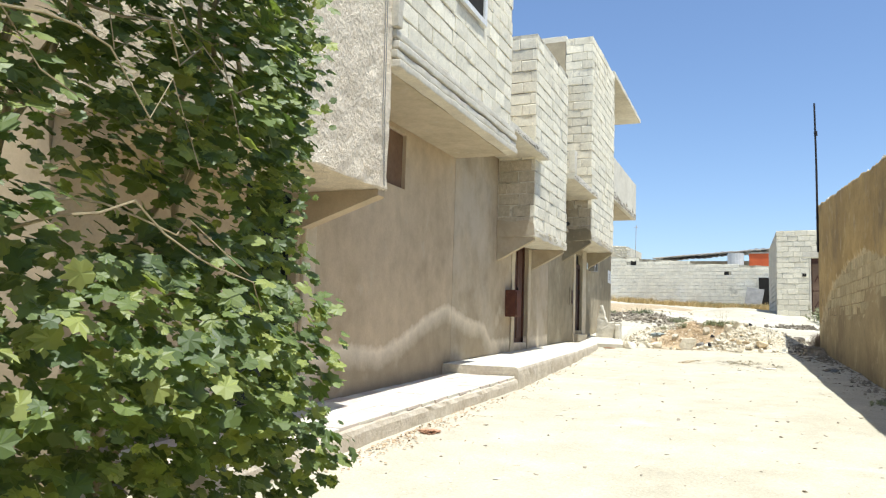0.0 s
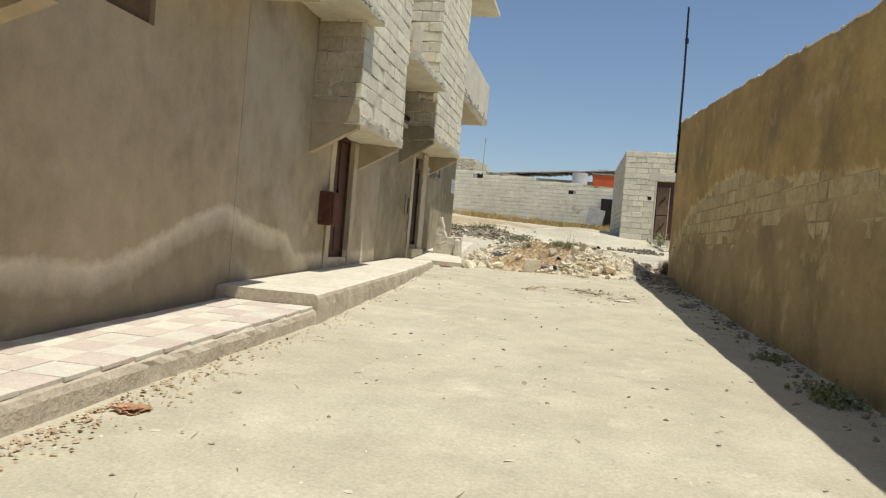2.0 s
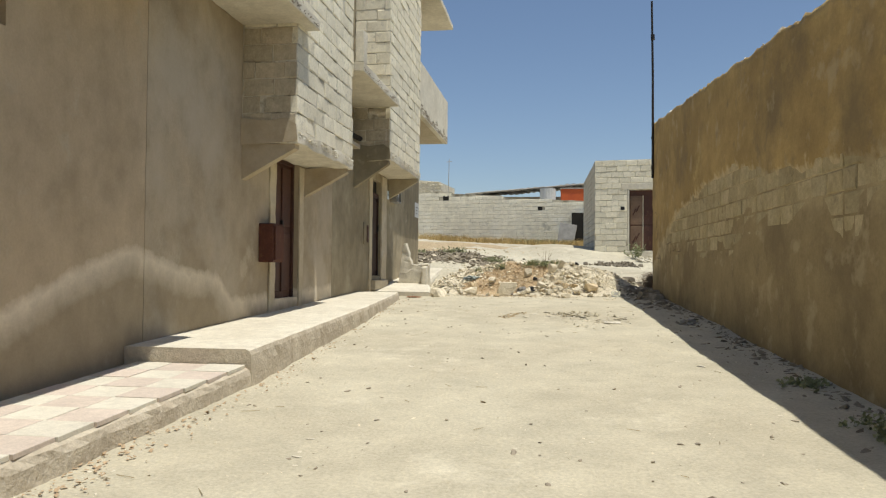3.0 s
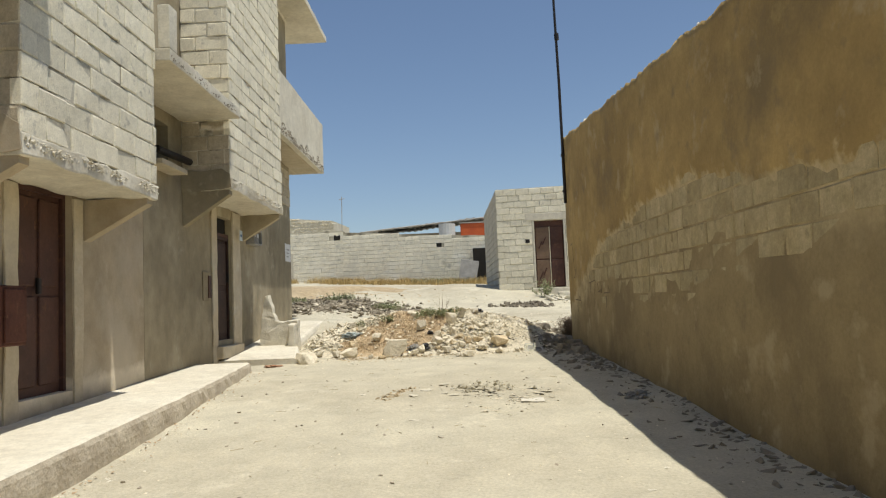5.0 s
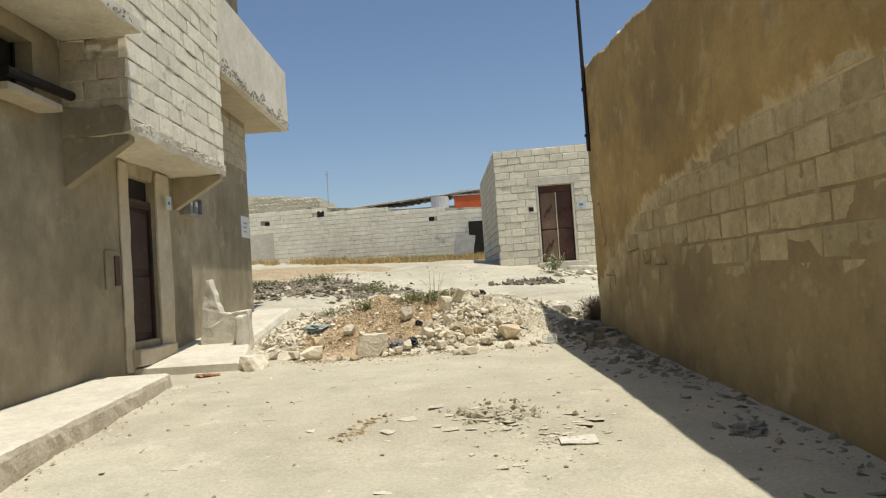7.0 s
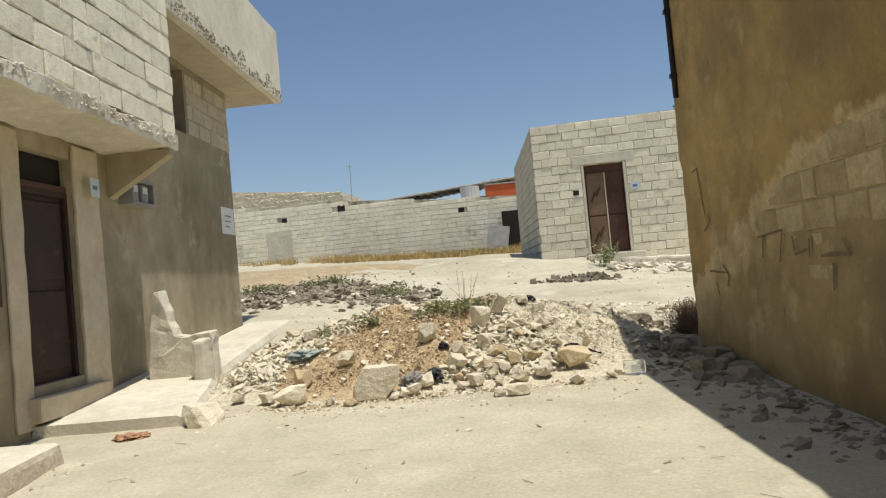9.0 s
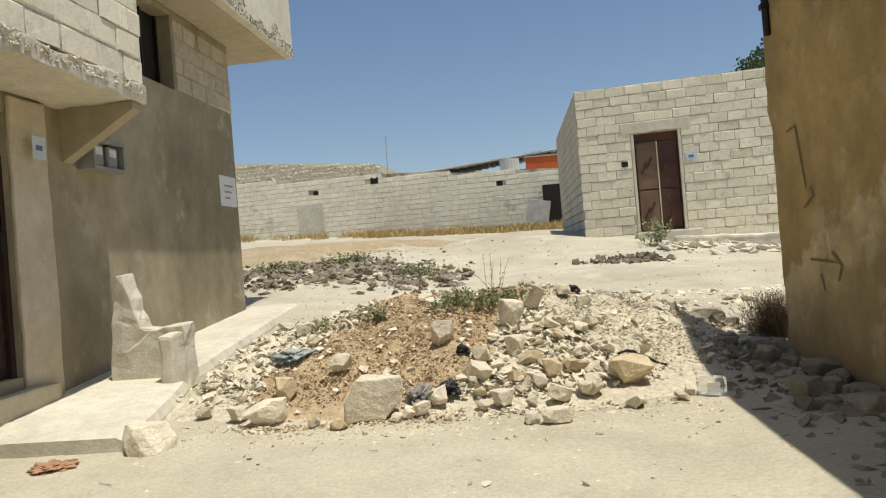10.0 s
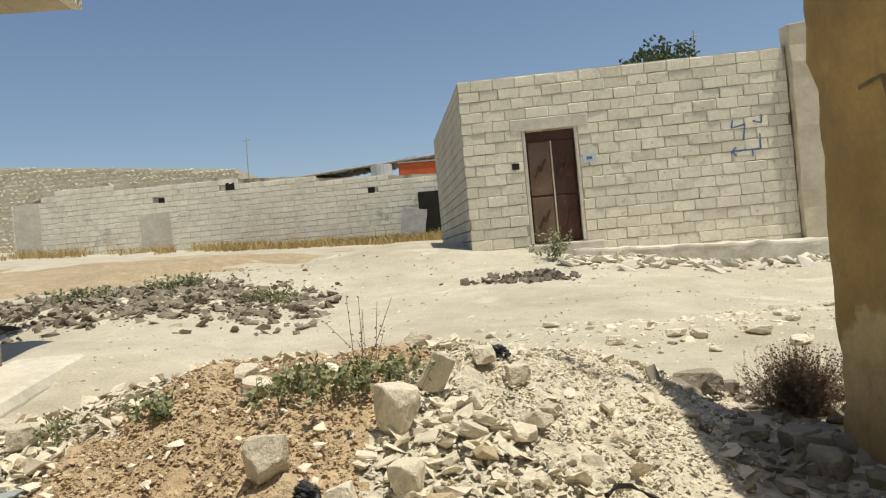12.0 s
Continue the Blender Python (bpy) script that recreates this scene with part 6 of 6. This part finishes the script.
LEAVES = [leaf_shape(s) for s in range(5)]
LEAF_ME = []
for v_, f_ in LEAVES:
    me_ = bpy.data.meshes.new("leaf")
    me_.from_pydata(v_.tolist(), [], f_)
    me_.materials.append(M["vine_leaf"])
    LEAF_ME.append(me_)
vine = root("grape_vine", (-2.3, 2.0, -0.2), "large leafy green grapevine hanging beside the lane", "vine")


def vine_front(y, z):
    """x of the curtain's outer face."""
    b = -1.72 - 0.08 * max(0, y - 2.2) + 0.22 * noise.noise(Vector((y * 1.3, z * 1.3, 0))) + 0.10 * noise.noise(Vector((y * 3, z * 3, 2)))
    # last term: unseen overhang above 2.3 m, added to shade the leaves below
    return b + 0.16 * smooth01((z - 0.7) / 2.0) * smooth01((3.2 - y) / 0.8) - 0.08 + 0.26 * math.exp(-((z - 1.0) / 0.42) ** 2) * smooth01((y - 0.4) / 1.4) - 0.42 * smooth01((0.62 - z) / 0.5) * smooth01((2.6 - y) / 1.0) + 0.30 * smooth01((z - 2.3) / 0.5) * smooth01((2.6 - y) / 0.8)


def vine_edge(z):
    return 3.20 + 0.60 * smooth01((1.0 - z) / 0.7) + 0.16 * noise.noise(Vector((z * 2.2, 0, 7))) + 0.10 * noise.noise(Vector((z * 6, 3, 7)))


def leaf_pose(r, deep):
    while True:
        y, z = r.uniform(-0.6, 3.8), r.uniform(-0.15, 3.7)
        if y > vine_edge(z):
            continue
        g = noise.noise(Vector((y * 1.6 + 4, z * 1.6, 5))) + 0.5 * noise.noise(Vector((y * 4, z * 4, 1)))
        if g < -0.20 and r.random() < 0.9:
            continue
        x = vine_front(y, z) - deep * abs(r.gauss(0, 0.42))
        if x < -2.95:
            continue
        s = 0.045 + 0.08 * r.random() ** 1.3
        out = Vector((0.60, r.gauss(-0.2, 0.45), 0.95 + r.gauss(0, 0.40))).normalized()
        q = out.to_track_quat("Z", "Y") @ Euler((0, 0, r.uniform(-3.1, 3.1))).to_quaternion()
        return Matrix.LocRotScale((x, y, z), q, (s, s, s))


r_ = random.Random(11)
tagged(merged("foliage", [(*LEAVES[k % 5], leaf_pose(r_, 1.0)) for k in range(8600)], M["vine_leaf"], vine), kind="stuff")
tagged(merged("inner_foliage", [(*LEAVES[k % 5], leaf_pose(r_, 2.2)) for k in range(2400)], M["vine_leaf"], vine), kind="stuff")
strand = []
for k in range(1500):
    z_ = r_.uniform(0.35, 3.9)
    s_ = 0.035 + 0.06 * r_.random()
    out_ = Vector((0.5, r_.gauss(-0.5, 0.5), 0.7 + r_.gauss(0, 0.4))).normalized()
    q_ = out_.to_track_quat("Z", "Y") @ Euler((0, 0, r_.uniform(-3.1, 3.1))).to_quaternion()
    strand.append((*LEAVES[k % 5], Matrix.LocRotScale((-2.22 + r_.gauss(0, 0.10) + 0.06 * math.sin(z_ * 3), 3.38 + r_.gauss(0, 0.10), z_), q_, (s_, s_, s_))))
tagged(merged("hanging_foliage", strand, M["vine_leaf"], vine), kind="stuff")
for k in range(240):
    ob_ = new("leaf", LEAF_ME[k % 5])
    ob_.parent, ob_.matrix_parent_inverse = vine, placed(vine).inverted()
    m_ = leaf_pose(r_, 0.08)
    ob_.matrix_basis = m_ @ Matrix.Scale(1.1, 4)
for k in range(9):
    y0, x0 = r_.uniform(0.3, 2.7), r_.uniform(-2.8, -2.3)
    pts = [(x0, y0, lie(x0, y0) - 0.05)]
    for j in range(1, 12):
        z = 0.33 * j
        pts.append((x0 + 0.55 * math.sin(j / 12 * 1.6) + 0.08 * r_.gauss(0, 1), y0 + 0.10 * r_.gauss(0, 1) + 0.03 * j, z))
    part("stem", tube(pts, 0.022, 7, 0.4), M["stem"], vine)
for k in range(8):
    y0, z0 = r_.uniform(0.2, 1.7), r_.uniform(0.6, 3.0)
    x0 = vine_front(y0, z0) - 0.1
    pts = [(x0 + 0.02 * j + 0.03 * r_.gauss(0, 1), y0 + 0.13 * j, z0 - 0.012 * j * j * r_.uniform(0.6, 1.3) + 0.07 * j) for j in range(9)]
    part("shoot", tube(pts, 0.006, 5, 0.4), M["stem"], vine)

# tree behind the hut
tree = root("tree", (8.9, 42.0, 2.2), "dark green tree crown rising behind the hut", "tree")
part("trunk", tube([(8.9, 42, 1.9), (8.95, 42.05, 4.0), (8.8, 42, 6.2), (8.85, 42, 7.4)], 0.17, 9, 0.4), M["bark"], tree)
for k in range(7):
    a = k * 0.9
    part("limb", tube([(8.85, 42, 5.6 + 0.2 * k), (8.85 + 0.5 * math.cos(a), 42 + 0.5 * math.sin(a), 6.3 + 0.17 * k), (8.85 + 1.0 * math.cos(a), 42 + 1.0 * math.sin(a), 6.7 + 0.15 * k)], 0.05, 6, 0.4), M["bark"], tree)
pieces = []
for k in range(4200):
    d = Vector((r_.gauss(0, 1), r_.gauss(0, 1), r_.gauss(0, 0.8))).normalized()
    rad = (1.45 + 0.45 * noise.noise(d * 2.2)) * r_.random() ** 0.35
    if noise.noise(d * 3.5 + Vector((rad, 0, 0))) < -0.22:
        continue
    p = Vector((8.9, 42, 7.0)) + Vector((d.x * rad, d.y * rad, d.z * rad * 0.85))
    pieces.append((*LEAVES[k % 5], Matrix.LocRotScale(p, Euler((r_.uniform(0, 6), r_.uniform(0, 6), 0)), (0.13, 0.08, 0.13))))
tagged(merged("crown", pieces, M["tree_leaf"], tree), kind="stuff")

# ---- distance ----
sbld = root("stone_building", (-15, 60, 3), "long low building of rough pale stone behind the yard wall", "building")
S0, S1 = Vector((-26.0, 61.5, 0)), Vector((-8.8, 60.0, 0))
SD = (S1 - S0).normalized()
sm = Matrix.Translation(S0) @ Matrix.Rotation(math.atan2(SD.y, SD.x), 4, "Z")
SL = (S1 - S0).length


def stone_top(u):
    return float(np.interp(u, (0, SL), (9.35, 7.62)))


bm = bmesh.new()
vs = box(bm, 0, SL, 0.03, 5, 2.0, 1.0)
for v, zt in zip(vs[4:], (stone_top(0), stone_top(SL), stone_top(SL), stone_top(0))):
    v.co.z = zt - 0.04
for v in vs:
    v.co = sm @ v.co
part("wall", bm, M["stonework"], sbld)
pieces = []
for row in range(24):
    u = r_.uniform(-0.2, 0)
    while u < SL:
        w = r_.uniform(0.24, 0.42)
        z = 4.2 + row * 0.225
        if z < stone_top(u) - 0.08:
            pieces.append((*HULLS[r_.randrange(14)], sm @ Matrix.LocRotScale((u + w / 2, 0.02, z), Euler((r_.uniform(-0.3, 0.3), r_.uniform(-0.3, 0.3), 0)), (w * 1.25, 0.16, 0.36))))
        u += w
tagged(merged("stonework", pieces, M["stonework"], sbld), kind="stuff")
shed = root("roofed_shed", (-2, 60, 3), "low shed with a grey sheet roof behind the yard wall", "shed")
bm = bmesh.new()
box(bm, -6.2, 3.2, 58.0, 64.0, 2.0, 6.25)
part("wall", bm, M["wall_far"], shed)
bm = bmesh.new()
rows = []
for k in range(97):
    x = -6.6 + 10.0 * k / 96
    zz = 6.45 + 0.085 * (x + 6.6) + 0.035 * math.sin(x * 14) + 0.08 * noise.noise(Vector((x * 0.8, 0, 0)))
    rows.append([bm.verts.new((x, 57.6, zz)), bm.verts.new((x, 64, zz + 0.35)), bm.verts.new((x, 57.6, zz - 0.07)), bm.verts.new((x, 64, zz + 0.28))])
for a, b in zip(rows, rows[1:]):
    bm.faces.new((a[0], b[0], b[1], a[1]))
    bm.faces.new((a[2], b[2], b[0], a[0]))
    bm.faces.new((a[3], b[3], b[2], a[2]))
part("roof_sheet", bm, M["roof_sheet"], shed)
for k in range(5):
    part("beam", tube([(-6.5 + 1.6 * k, 57.45, 6.42 + 0.12 * k), (-4.2 + 1.6 * k, 57.45, 6.62 + 0.13 * k)], 0.05, 6), M["roof_sheet"], shed)
tk = root("water_tank", (-0.7, 54.6, 5.0), "pale water tank standing beside an orange box", "tank")
part("tank_body", tube([(-0.75, 54.6, 5.0), (-0.75, 54.6, 6.35), (-0.75, 54.6, 6.45)], 0.52, 18), M["tank"], tk)
part("tank_stand", tube([(-0.75, 54.6, 2.5), (-0.75, 54.6, 4.99)], 0.4, 8), M["wall_far"], tk)
ob_ = root("orange_container", (0.9, 55, 3), "orange sheet-metal container behind the yard wall", "container")
b_ = bmesh.new()
box(b_, 0.1, 2.2, 54.6, 56.4, 2.5, 6.45)
bevel_all(b_, 0.03)
part("container_body", b_, M["orange"], ob_)
b_ = bmesh.new()
box(b_, 0.05, 2.25, 54.55, 56.45, 6.455, 6.52)
part("container_lid", b_, M["roof_sheet"], ob_)
for x_, y_, z0_, z1_ in ((-8.2, 59.5, 7.4, 9.2), (10.8, 44.0, 2.0, 9.0)):
    a_ = root("aerial_mast", (x_, y_, z0_), "thin aerial mast against the sky", "mast")
    part("mast", tube([(x_, y_, 2.2), (x_ + 0.15, y_, z1_)], 0.025, 6), M["roof_sheet"], a_)
    part("crossbar", tube([(x_ - 0.05, y_, z1_ - 0.2), (x_ + 0.35, y_, z1_ - 0.15)], 0.018, 6), M["roof_sheet"], a_)
lp = root("leaning_sheet", (0.3, 44.9, 2.4), "dull grey metal sheet leaning at the wall end", "metal sheet")
S_ = slab(-0.45, 0.45, -0.03, 0.03, 0, 1.25, 0.006, 0.02, 0.2, 5)
lm = pose(0.25, 44.7, lie(0.25, 44.7) - 0.05, -18, 8, -8)
for v in S_.verts:
    v.co = lm @ v.co
part("sheet", S_, M["meter"], lp)

# ---- paving tiles ----
TILE_ME = {}
for key in ("tile_cream", "tile_pink"):
    bm = bmesh.new()
    box(bm, -0.1645, 0.1645, -0.1645, 0.1645, -0.03, 0.0)
    bmesh.ops.bevel(bm, geom=[e for e in bm.edges if e.verts[0].co.z > -0.01 and e.verts[1].co.z > -0.01], offset=0.003, segments=1, affect="EDGES")
    TILE_ME[key] = bpy.data.meshes.new("tile")
    bm.to_mesh(TILE_ME[key])
    bm.free()
    TILE_ME[key].materials.append(M[key])
inv_ = placed(tp).inverted()
for i in range(3):
    for j in range(19):
        y_ = 3.98 + 0.335 * (j + 0.5)
        x_ = -3.028 - 0.335 * (i + 0.5) + 0.045 * max(0, y_ - 6.5)
        if y_ > 10.2:
            continue
        ob_ = new("tile", TILE_ME["tile_cream" if (i + j) % 2 == 0 else "tile_pink"])
        ob_.parent, ob_.matrix_parent_inverse = tp, inv_
        ob_.matrix_basis = Matrix.LocRotScale((x_, y_, plat_top(y_) + RNG.uniform(-0.003, 0.003)), Euler((0.045 + RNG.uniform(-0.006, 0.006), RNG.uniform(-0.006, 0.006), RNG.uniform(-0.006, 0.006))), None)
